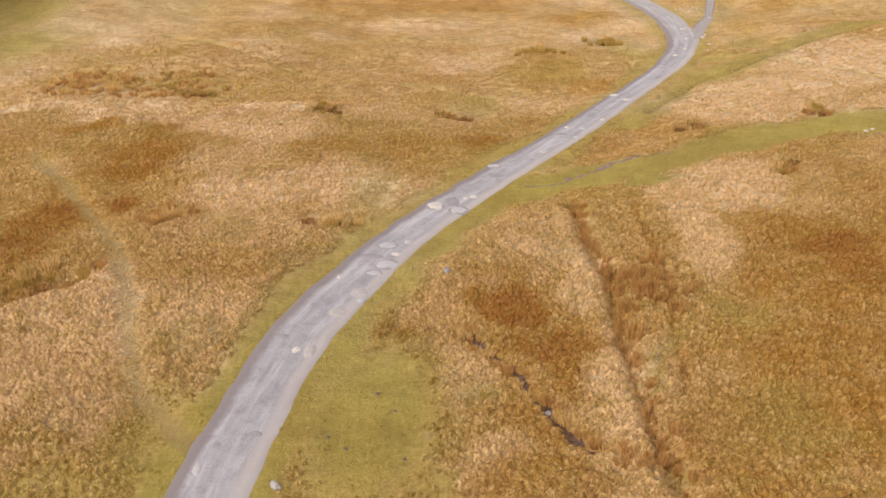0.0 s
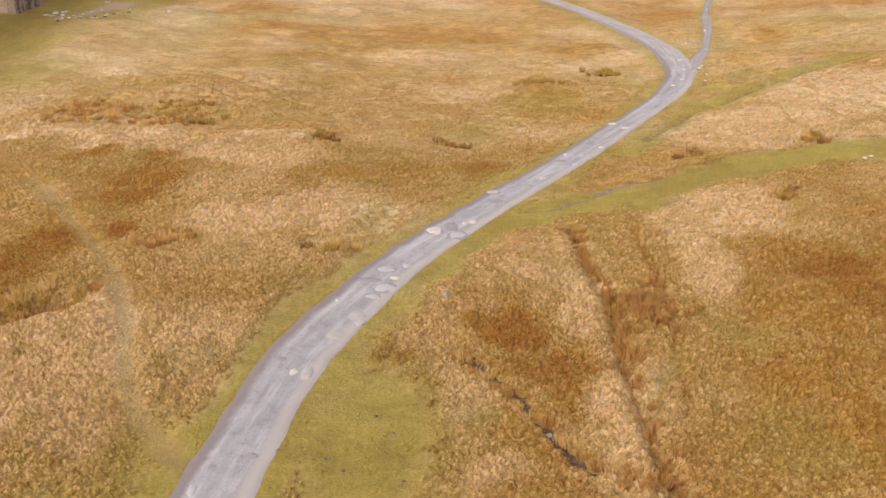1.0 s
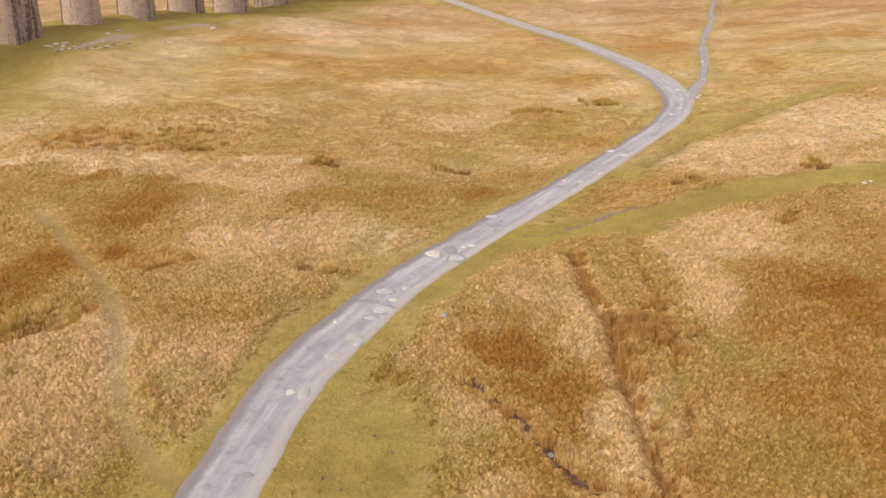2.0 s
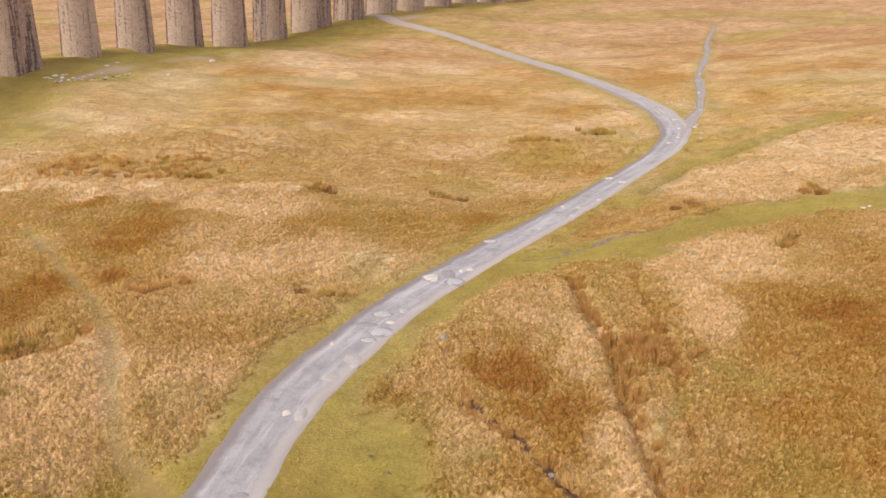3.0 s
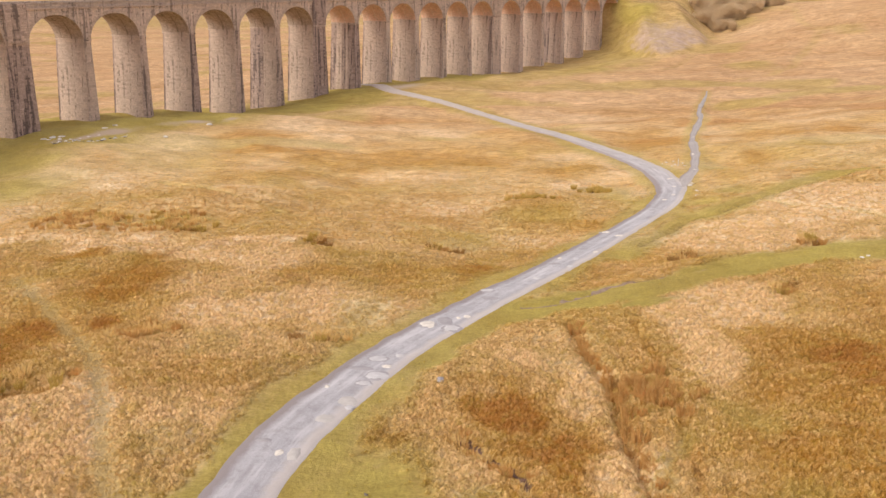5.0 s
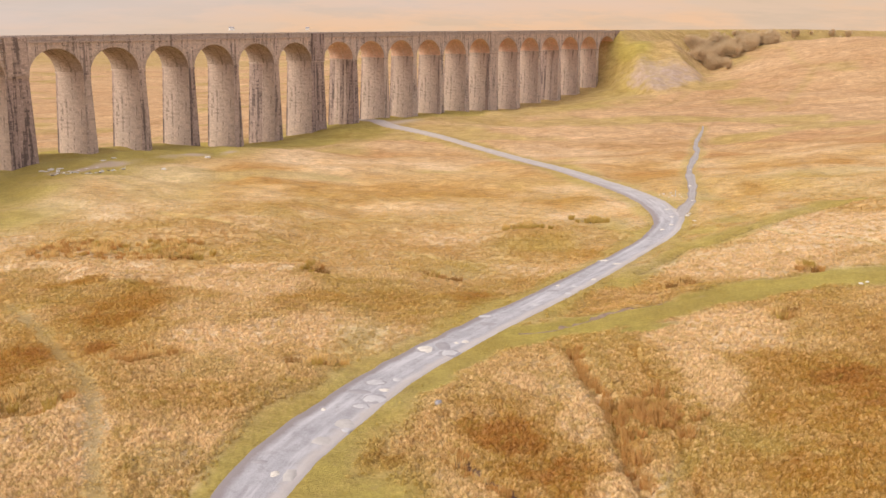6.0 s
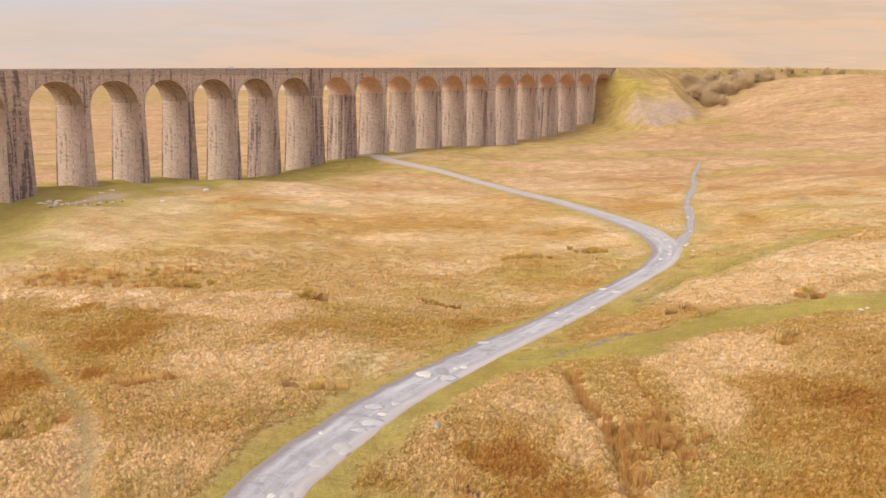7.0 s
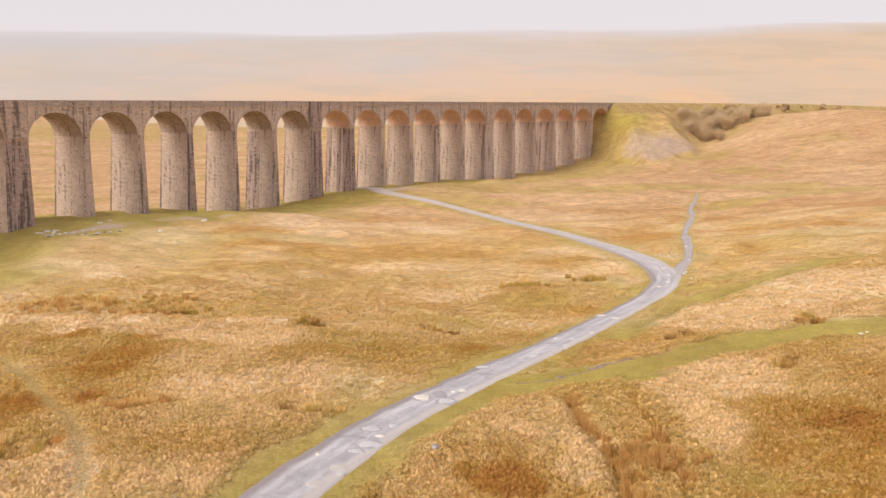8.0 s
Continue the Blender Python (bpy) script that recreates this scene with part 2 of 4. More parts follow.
def patches(x, y, table):
    """Irregular patches with ragged rims, 0 to 1, the strongest of them."""
    xw = x + 3.4 * (vnoise(x, y, 5.5, 61) - 0.5) + 1.6 * (vnoise(x, y, 1.9, 62) - 0.5)
    yw = y + 4.6 * (vnoise(x, y, 5.5, 63) - 0.5) + 2.0 * (vnoise(x, y, 1.9, 64) - 0.5)
    total = np.zeros(np.shape(x))
    for cx, cy, rx, ry, much in table:
        q = np.sqrt(((xw - cx) / rx) ** 2 + ((yw - cy) / ry) ** 2)
        total = np.maximum(total, much * (1 - smooth(0.55, 1.4, q)))
    return total


def zones(x, y):
    """Where the sward is green, rusty and pale, 0 to 1 each."""
    rd, rw = line_distance(x, y, ROAD_LINE)
    gd, _ = line_distance(x, y, LANE_LINE)
    hd, _ = line_distance(x, y, STRIP_LINE)
    sd, sw = line_distance(x, y, SIDE_LINE)
    s, d = to_arc(x, y)
    n1, n2, n3 = vnoise(x, y, 9, 31), vnoise(x, y, 3.1, 32), vnoise(x, y, 26, 33)
    edge = rd - rw + 2.2 * (n1 - 0.5) + 1.6 * (n2 - 0.5)

    def spot(cx, cy, rx, ry):
        return np.exp(-((x - cx) / rx) ** 2 - ((y - cy) / ry) ** 2)

    green = 0.95 * (1 - smooth(0.6, 4.6, edge)) * (0.68 + 0.32 * smooth(-10, 60, 100 - y))
    green = np.maximum(green, 0.97 * (1 - smooth(1.3, 4.8, gd + 2.0 * (n2 - 0.5) + 1.2 * (n1 - 0.5))))
    green = np.maximum(green, 0.76 * (1 - smooth(0.8, 4.4, hd + 2.2 * (n2 - 0.5) + 1.4 * (n1 - 0.5))))
    green = np.maximum(green, 0.5 * (1 - smooth(0.3, 2.6, sd - sw + 1.2 * (n2 - 0.5))))
    bank = smooth(-34, -10, -np.abs(d + 2) + 12 * (n1 - 0.5)) * (1 - smooth(150, 260, s + 40 * (n3 - 0.5)))
    green = np.maximum(green, 0.95 * bank * smooth(-60, -30, s))
    green = np.maximum(green, 0.7 * smooth(-46, -16, -np.abs(d + 16) + 14 * (n1 - 0.5) + 8 * (n2 - 0.5)) * smooth(90, 130, s) * (0.55 + 0.45 * n3))
    green = np.maximum(green, 1.15 * spot(-5.5, 55, 6.0, 12) + 0.65 * spot(-20, 52, 4.0, 9) + 0.55 * spot(-8, 93, 4, 10) + 0.5 * spot(15, 140, 10, 8))
    green = np.maximum(green, np.maximum(patches(x, y, GREEN_PATCHES), patches(x, y, GREEN_NEAR)))
    green = np.maximum(green, 0.55 * spot(28, 152, 4, 12))
    green = np.maximum(green, 0.6 * spot(-42, 132, 11, 5) * (0.6 + 0.6 * n2) + 0.5 * spot(46, 170, 5, 14) * (0.5 + n2))
    green = np.maximum(green, 0.3 * spot(30, 57, 14, 20) * (n1 * 0.8 + n2 * 0.5 + 0.1) + 0.9 * spot(80, 428, 13, 16) * (0.5 + n1))
    green = np.maximum(green, 0.7 * spot(-65, 155, 26, 16) * n3 * 1.6)
    green = np.maximum(green, 0.5 * smooth(760, 960, y) * (0.35 + 0.65 * smooth(0.3, 0.6, vnoise(x, y, 190, 35))) * (1 - smooth(60, 400, x)))
    for hx, hy, r in ((12.8, 151.0, 3.2), (25.1, 156.2, 4.2), (0.2, 118.2, 2.4), (-11, 85.4, 2.0), (33.5, 134.5, 3.6), (39, 142, 4.0), (45, 147.5, 5.0)):
        green = np.maximum(green, 0.72 * spot(hx, hy, r, 0.7 * r))
    # first line: a crease, its shading put into the sward as dark green
    for line, much in ((CREASE, 0.45), (OLD_TRACK, 0.3), (DIP_LINE, 0.45), (FAR_TRACK, 0.42), (FAR_RUT, 0.36)):
        ld, _ = line_distance(x, y, line, 8)
        green = np.maximum(green, much * np.exp(-((ld + 0.8 * (n2 - 0.5)) / (1.2 if line is OLD_TRACK else 2.6 if line in (FAR_TRACK, FAR_RUT) else 1.1)) ** 2))
    bank_top = smooth(2, 6, embankment(x, y) - broad(x, y))
    green = np.maximum(green, 0.42 * bank_top * (n1 * 0.8 + 0.2))
    rust = np.maximum(patches(x, y, RUST_PATCHES), patches(x, y, RUST_NEAR)) + 0.3 * spot(62, 152, 14, 4) + 0.35 * spot(-8, 222, 18, 5)
    rust = rust + 0.5 * spot(69, 179, 5, 3) + 0.5 * spot(78, 178, 6, 3) + 0.35 * spot(57, 176, 2.5, 3)
    rust = rust + 0.26 * smooth(0.45, 0.85, vnoise(x, y * 1.4, 9, 36)) + 0.2 * vnoise(x, y, 3.7, 38) - 0.06
    for line, wide in ((DITCH, 1.0), (DITCH_EAST, 0.6), (PEAT_CRACK, 1.3)):
        ld, _ = line_distance(x, y, line, 8)
        rust = np.maximum(rust, (0.42 if line is DITCH else 0.7) * np.exp(-((ld + 0.9 * (n2 - 0.5)) / wide) ** 2))
    for hx, hy, a, b, dep, turn in HOLLOWS:
        rust = np.maximum(rust, 0.75 * np.exp(-((x - hx) / a) ** 2 - ((y - hy) / b) ** 2))
    pale = np.maximum(patches(x, y, PALE_PATCHES), patches(x, y, PALE_NEAR))
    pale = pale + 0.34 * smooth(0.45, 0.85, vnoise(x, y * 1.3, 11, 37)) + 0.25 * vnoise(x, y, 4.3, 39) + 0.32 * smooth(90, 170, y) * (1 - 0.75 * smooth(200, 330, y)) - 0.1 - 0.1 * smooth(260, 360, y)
    for line in (LIP, HOLLOW_LIP):
        ld, _ = line_distance(x, y, line, 9)
        pale = np.maximum(pale, 0.75 * np.exp(-(ld / 2.4) ** 2))
    pale = pale * (1 - 0.7 * np.clip(patches(x, y, RUST_NEAR), 0, 1)) * (1 - 0.5 * np.clip(patches(x, y, RUST_PATCHES), 0, 1))
    far = smooth(110, 220, y)
    rust = (rust + 0.2 * smooth(300, 400, y) * (1 - smooth(60, 140, x))) * (1 - 0.85 * np.clip(patches(x, y, PALE_PATCHES), 0, 1))
    # first term pales the far moor: distance haze put into the sward colour
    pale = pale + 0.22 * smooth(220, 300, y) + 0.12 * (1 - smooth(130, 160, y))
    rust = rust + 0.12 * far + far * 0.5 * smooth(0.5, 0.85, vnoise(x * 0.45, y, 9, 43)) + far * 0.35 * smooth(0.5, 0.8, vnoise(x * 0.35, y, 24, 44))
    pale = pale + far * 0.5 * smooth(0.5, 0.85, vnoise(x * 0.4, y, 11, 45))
    green = np.maximum(green, far * 0.55 * smooth(0.55, 0.8, vnoise(x * 0.5, y, 13, 46)))
    return np.clip(green, 0, 1), np.clip(rust * (1 - 0.8 * np.clip(green, 0, 1)), 0, 1), np.clip(pale, 0, 1)


ROAD_LINE, SIDE_LINE, LANE_LINE, STRIP_LINE = spline(ROAD, 3), spline(SIDE, 3), spline(GREEN_LANE, 3), spline(GREEN_STRIP, 3)


# ---- materials ----
def nodes_of(name):
    m = bpy.data.materials.new(name)
    m.use_nodes = True
    n = m.node_tree.nodes
    return m, n, m.node_tree.links, n["Principled BSDF"]


def mix(n, l, fac, a, b, mode="MIX"):
    k = n.new("ShaderNodeMix")
    k.data_type, k.blend_type = "RGBA", mode
    for i, v in ((0, fac), (6, a), (7, b)):
        if isinstance(v, (int, float)):
            k.inputs[i].default_value = v
        elif isinstance(v, tuple):
            k.inputs[i].default_value = (*v[:3], 1)
        else:
            l.new(v, k.inputs[i])
    return k.outputs[2]


def maths(n, l, op, a, b=None, c=None):
    k = n.new("ShaderNodeMath")
    k.operation = op
    for i, v in enumerate((a, b, c)):
        if v is None:
            continue
        if isinstance(v, (int, float)):
            k.inputs[i].default_value = v
        else:
            l.new(v, k.inputs[i])
    return k.outputs[0]


def noise_of(n, l, scale, detail=4, rough=0.6, vector=None, stretch=None):
    k = n.new("ShaderNodeTexNoise")
    k.inputs["Scale"].default_value, k.inputs["Detail"].default_value, k.inputs["Roughness"].default_value = scale, detail, rough
    if vector is None:
        g = n.new("ShaderNodeNewGeometry")
        vector = g.outputs["Position"]
    if stretch:
        mp = n.new("ShaderNodeMapping")
        mp.inputs["Scale"].default_value = stretch
        l.new(vector, mp.inputs[0])
        vector = mp.outputs[0]
    l.new(vector, k.inputs["Vector"])
    return k.outputs[0]


def ramp(n, l, fac, stops):
    k = n.new("ShaderNodeValToRGB")
    e = k.color_ramp.elements
    while len(e) < len(stops):
        e.new(0.5)
    for q, (p, c) in zip(e, stops):
        q.position, q.color = p, (*c, 1) if isinstance(c, tuple) else (c, c, c, 1)
    l.new(fac, k.inputs[0])
    return k.outputs[0]


def bump(n, l, b, fac, strength, distance):
    k = n.new("ShaderNodeBump")
    k.inputs["Strength"].default_value, k.inputs["Distance"].default_value = strength, distance
    l.new(fac, k.inputs["Height"])
    l.new(k.outputs[0], b.inputs["Normal"])


STRAW, PALE, RUST, MOSS, SPRING = (0.60, 0.397, 0.16), (0.80, 0.605, 0.38), (0.50, 0.262, 0.05), (0.38, 0.29, 0.065), (0.43, 0.345, 0.085)


def sward(name, blades):
    """Moor grass: straw, bleached, rusty and green by the zones, broken up at several sizes."""
    m, n, l, b = nodes_of(name)
    at = n.new("ShaderNodeAttribute")
    at.attribute_name = "zones"
    sep = n.new("ShaderNodeSeparateColor")
    l.new(at.outputs["Color"], sep.inputs[0])
    fine, mid, big = noise_of(n, l, 2.2, 5, 0.7), noise_of(n, l, 0.35, 4), noise_of(n, l, 0.06, 3)

    def ragged(zone, nz, amount=1.0):
        k = maths(n, l, "ADD", zone, maths(n, l, "MULTIPLY", maths(n, l, "SUBTRACT", nz, 0.5), amount))
        return ramp(n, l, k, [(0.2, 0.0), (0.85, 1.0)])
    c = mix(n, l, ramp(n, l, mid, [(0.35, 0.0), (0.65, 1.0)]), STRAW, (0.64, 0.42, 0.165))
    c = mix(n, l, ramp(n, l, big, [(0.42, 0.0), (0.62, 0.6)]), c, (0.52, 0.37, 0.108))
    grain = maths(n, l, "ADD", maths(n, l, "MULTIPLY", fine, 0.65), maths(n, l, "MULTIPLY", noise_of(n, l, 0.8, 4, 0.65), 0.35))
    c = mix(n, l, ragged(sep.outputs[2], grain, 1.2), c, PALE)
    c = mix(n, l, maths(n, l, "MULTIPLY", ragged(sep.outputs[1], grain, 1.25), 0.85), c, RUST)
    c = mix(n, l, ramp(n, l, sep.outputs[1], [(0.75, 0.0), (1.0, 0.7)]), c, (0.43, 0.19, 0.052))
    if not blades:
        # pinkish far-moor tint: ground colour with distance haze put into it
        far_tint = mix(n, l, ramp(n, l, noise_of(n, l, 0.05, 5, 0.7, None, (0.35, 1.0, 1.0)), [(0.35, 0.0), (0.65, 1.0)]), (0.50, 0.30, 0.16), (0.64, 0.42, 0.25))
        c = mix(n, l, at.outputs["Alpha"], c, far_tint)
    g = mix(n, l, ramp(n, l, big, [(0.4, 0.0), (0.6, 1.0)]), MOSS, SPRING)
    if blades:
        calm = maths(n, l, "SUBTRACT", 1.0, maths(n, l, "MULTIPLY", sep.outputs[1], 0.85))
        c = mix(n, l, ramp(n, l, noise_of(n, l, 0.42, 4, 0.65), [(0.53, 0.0), (0.64, 0.5)]), c, (0.53, 0.385, 0.115))
        cream = maths(n, l, "MULTIPLY", ramp(n, l, noise_of(n, l, 0.3, 5, 0.7, None, (1.0, 1.4, 1.0)), [(0.5, 0.0), (0.63, 0.5)]), calm)
        c = mix(n, l, cream, c, (0.80, 0.60, 0.385))
        odd = ramp(n, l, noise_of(n, l, 1.1, 3, 0.6), [(0.52, 0.0), (0.66, 0.45)])
        c = mix(n, l, odd, c, (0.46, 0.335, 0.075))
        dun = ramp(n, l, noise_of(n, l, 0.75, 4, 0.7, None, (1.0, 1.3, 1.0)), [(0.52, 0.0), (0.68, 0.4)])
        c = mix(n, l, dun, c, (0.47, 0.265, 0.082))
        fleck = maths(n, l, "MULTIPLY", ramp(n, l, at.outputs["Alpha"], [(0.6, 0.0), (0.95, 0.75)]), calm)
        c = mix(n, l, fleck, c, (0.80, 0.61, 0.34))
    c = mix(n, l, maths(n, l, "MULTIPLY", ragged(sep.outputs[0], fine, 0.9), 0.88), c, g)
    if blades:
        v = ramp(n, l, at.outputs["Alpha"], [(0.0, (0.71, 0.59, 0.375)), (0.3, (0.97, 0.925, 0.755)), (0.6, (1.14, 1.13, 1.04)), (1.0, (1.28, 1.29, 1.25))])
        c = mix(n, l, 1.0, c, v, "MULTIPLY")
        tr, both = n.new("ShaderNodeBsdfTranslucent"), n.new("ShaderNodeMixShader")
        both.inputs[0].default_value = 0.25
        l.new(c, tr.inputs[0])
        l.new(b.outputs[0], both.inputs[1])
        l.new(tr.outputs[0], both.inputs[2])
        l.new(both.outputs[0], n["Material Output"].inputs[0])
    else:
        dark = ramp(n, l, noise_of(n, l, 3.5, 6, 0.75), [(0.3, 0.66), (0.5, 0.94), (0.75, 1.2)])
        c = mix(n, l, 1.0, c, dark, "MULTIPLY")
        c = mix(n, l, 0.8, c, ramp(n, l, noise_of(n, l, 0.22, 7, 0.78), [(0.3, 0.74), (0.5, 1.0), (0.72, 1.2)]), "MULTIPLY")
        flecks = ramp(n, l, noise_of(n, l, 1.3, 5, 0.75, None, (0.35, 1.0, 1.0)), [(0.36, (0.76, 0.70, 0.62)), (0.5, (1.0, 1.0, 1.0)), (0.66, (1.2, 1.18, 1.15))])
        c = mix(n, l, maths(n, l, "SUBTRACT", 1.0, maths(n, l, "MULTIPLY", sep.outputs[0], 0.8)), c, flecks, "MULTIPLY")
        wisps = ramp(n, l, noise_of(n, l, 0.36, 6, 0.72, None, (0.45, 1.0, 1.0)), [(0.36, (0.80, 0.74, 0.66)), (0.5, (1.0, 1.0, 1.0)), (0.66, (1.16, 1.15, 1.13))])
        c = mix(n, l, at.outputs["Alpha"], c, mix(n, l, 1.0, c, wisps, "MULTIPLY"))
        bump(n, l, b, noise_of(n, l, 2.6, 6, 0.75), 0.9, 0.25)
        so = n.new("ShaderNodeAttribute")
        so.attribute_name = "soil"
        s3 = n.new("ShaderNodeSeparateColor")
        l.new(so.outputs["Color"], s3.inputs[0])
        scree = mix(n, l, ramp(n, l, noise_of(n, l, 0.5, 6, 0.75), [(0.35, 0.0), (0.65, 1.0)]), (0.37, 0.262, 0.205), (0.56, 0.42, 0.34))
        c = mix(n, l, ragged(s3.outputs[0], noise_of(n, l, 0.3, 5, 0.7), 1.5), c, scree)
        c = mix(n, l, ragged(s3.outputs[1], grain, 1.1), c, (0.50, 0.385, 0.29))
        c = mix(n, l, ragged(s3.outputs[2], grain, 1.3), c, (0.10, 0.06, 0.05))
        c = mix(n, l, ragged(so.outputs["Alpha"], grain, 0.8), c, (0.36, 0.255, 0.11))
    l.new(c, b.inputs["Base Color"])
    b.inputs["Roughness"].default_value = 0.9
    b.inputs["Specular IOR Level"].default_value = 0.15
    return m


def gravel_material(name, tint=1.0, sand=0.0):
    m, n, l, b = nodes_of(name)
    big, mid, fine = noise_of(n, l, 0.28, 4), noise_of(n, l, 1.1, 5, 0.65), noise_of(n, l, 9, 4, 0.7)
    c = mix(n, l, ramp(n, l, big, [(0.35, 0.0), (0.7, 1.0)]), (0.37 * tint, 0.358 * tint, 0.39 * tint), (0.48 * tint, 0.463 * tint, 0.495 * tint))
    c = mix(n, l, ramp(n, l, mid, [(0.48, 0.0), (0.75, 0.8)]), c, (0.26 * tint, 0.235 * tint, 0.25 * tint))
    c = mix(n, l, 0.55, c, ramp(n, l, fine, [(0.25, 0.55), (0.5, 1.0), (0.8, 1.5)]), "MULTIPLY")
    at, al, way = n.new("ShaderNodeAttribute"), n.new("ShaderNodeAttribute"), n.new("ShaderNodeCombineXYZ")
    at.attribute_name, al.attribute_name = "across", "along"
    l.new(at.outputs["Fac"], way.inputs[0])
    l.new(al.outputs["Fac"], way.inputs[1])
    ruts = noise_of(n, l, 1.0, 5, 0.65, way.outputs[0], (2.6, 0.09, 1.0))
    c = mix(n, l, ramp(n, l, ruts, [(0.50, 0.0), (0.66, 0.75)]), c, (0.60 * tint, 0.58 * tint, 0.61 * tint))
    c = mix(n, l, ramp(n, l, ruts, [(0.32, 0.6), (0.46, 0.0)]), c, (0.29 * tint, 0.265 * tint, 0.28 * tint))
    u = maths(n, l, "ADD", at.outputs["Fac"], maths(n, l, "MULTIPLY", maths(n, l, "SUBTRACT", mid, 0.5), 0.55))
    c = mix(n, l, ramp(n, l, maths(n, l, "MULTIPLY", u, -1.0), [(0.56, 0.0), (0.8, 0.9)]), c, (0.25 * tint, 0.21 * tint, 0.215 * tint))
    c = mix(n, l, ramp(n, l, u, [(0.52, 0.0), (0.8, 0.7)]), c, (0.56 * tint, 0.50 * tint, 0.47 * tint))
    sandy = ramp(n, l, maths(n, l, "MULTIPLY", al.outputs["Fac"], 0.002), [(0.44, sand), (0.66, max(sand, 0.6))])
    c = mix(n, l, sandy, c, (0.54 * tint, 0.44 * tint, 0.37 * tint))
    l.new(c, b.inputs["Base Color"])
    b.inputs["Roughness"].default_value = 0.8
    bump(n, l, b, fine, 0.5, 0.05)
    return m


def plain_material(name, dark, light, scale=3.0, rough=0.85, relief=0.05):
    m, n, l, b = nodes_of(name)
    k = noise_of(n, l, scale, 5, 0.65)
    l.new(mix(n, l, ramp(n, l, k, [(0.3, 0.0), (0.7, 1.0)]), dark, light), b.inputs["Base Color"])
    b.inputs["Roughness"].default_value = rough
    b.inputs["Specular IOR Level"].default_value = 0.2
    bump(n, l, b, noise_of(n, l, scale * 4, 4, 0.7), 0.6, relief)
    return m


def masonry(name, light, dark, stain, width, row, streaks):
    """Coursed stone or brick: each block its own tone, recessed joints, rain streaks down the face."""
    m, n, l, b = nodes_of(name)
    uv = n.new("ShaderNodeUVMap")
    uv.uv_map = "courses"
    bt = n.new("ShaderNodeTexBrick")
    bt.inputs["Scale"].default_value = 1.0
    bt.inputs["Brick Width"].default_value, bt.inputs["Row Height"].default_value = width, row
    bt.inputs["Mortar Size"].default_value, bt.inputs["Mortar Smooth"].default_value = 0.035, 0.3
    bt.inputs["Color1"].default_value, bt.inputs["Color2"].default_value = (0, 0, 0, 1), (1, 1, 1, 1)
    bt.inputs["Mortar"].default_value = (0.1, 0.1, 0.1, 1)
    l.new(uv.outputs[0], bt.inputs["Vector"])
    c = mix(n, l, ramp(n, l, bt.outputs["Color"], [(0.0, 0.15), (0.3, 0.5), (0.6, 0.8), (1.0, 1.0)]), dark, light)
    c = mix(n, l, ramp(n, l, bt.outputs["Color"], [(0.05, 0.3), (0.16, 0.0)]), c, tuple(v * 0.6 for v in dark))
    patch = noise_of(n, l, 0.22, 5, 0.65)
    c = mix(n, l, ramp(n, l, patch, [(0.38, 0.0), (0.68, 0.75)]), c, tuple(v * 0.72 for v in light))
    speck = noise_of(n, l, 1.0, 3, 0.7, uv.outputs[0], (0.9, 1.9, 1.0))
    c = mix(n, l, ramp(n, l, speck, [(0.60, 0.0), (0.72, 0.5)]), c, tuple(v * 0.55 for v in dark))
    c = mix(n, l, ramp(n, l, speck, [(0.30, 0.6), (0.44, 0.0)]), c, tuple(min(0.8, v * 1.25) for v in light))
    run = noise_of(n, l, 1.0, 4, 0.6, uv.outputs[0], (0.9, 0.065, 1.0))
    run = maths(n, l, "ADD", run, maths(n, l, "MULTIPLY", maths(n, l, "SUBTRACT", bt.outputs["Color"], 0.5), 0.13))
    c = mix(n, l, maths(n, l, "MULTIPLY", ramp(n, l, run, [(0.60 - 0.12 * streaks, 0.0), (0.665 - 0.11 * streaks, 1.0)]), 0.62 + 0.32 * streaks), c, stain)
    c = mix(n, l, 0.5, c, ramp(n, l, noise_of(n, l, 2.2, 5, 0.78), [(0.28, 0.52), (0.5, 1.0), (0.76, 1.42)]), "MULTIPLY")
    l.new(c, b.inputs["Base Color"])
    b.inputs["Roughness"].default_value = 0.9
    h = maths(n, l, "ADD", maths(n, l, "MULTIPLY", bt.outputs["Fac"], -1.0), maths(n, l, "MULTIPLY", noise_of(n, l, 3, 4), 0.8))
    bump(n, l, b, h, 0.7, 0.12)
    return m


MOOR, BLADES = sward("moor_grass", False), sward("grass_blades", True)
ROADSTONE, PATHSTONE, SHINGLE = gravel_material("road_gravel"), gravel_material("path_gravel", 0.82, 0.35), gravel_material("shingle", 0.8)
LIMESTONE = plain_material("limestone", (0.55, 0.50, 0.46), (0.80, 0.75, 0.69), 2.5)
CHALKY = plain_material("limestone_dust", (0.47, 0.455, 0.475), (0.60, 0.58, 0.60), 1.6)
TANSTONE = plain_material("tan_gravel", (0.45, 0.42, 0.41), (0.55, 0.515, 0.50), 1.6)
SLATEGREY = plain_material("wet_gravel", (0.31, 0.29, 0.31), (0.40, 0.375, 0.395), 1.5, 0.7)
DARKSTONE = plain_material("dark_stone", (0.12, 0.10, 0.085), (0.24, 0.2, 0.175), 3)
PEAT = plain_material("peat", (0.085, 0.045, 0.032), (0.26, 0.165, 0.13), 3.5, 1.0, 0.1)
PEAT.node_tree.nodes["Principled BSDF"].inputs["Specular IOR Level"].default_value = 0.0
MUD = plain_material("mud", (0.22, 0.15, 0.11), (0.38, 0.29, 0.23), 2.0, 1.0, 0.05)


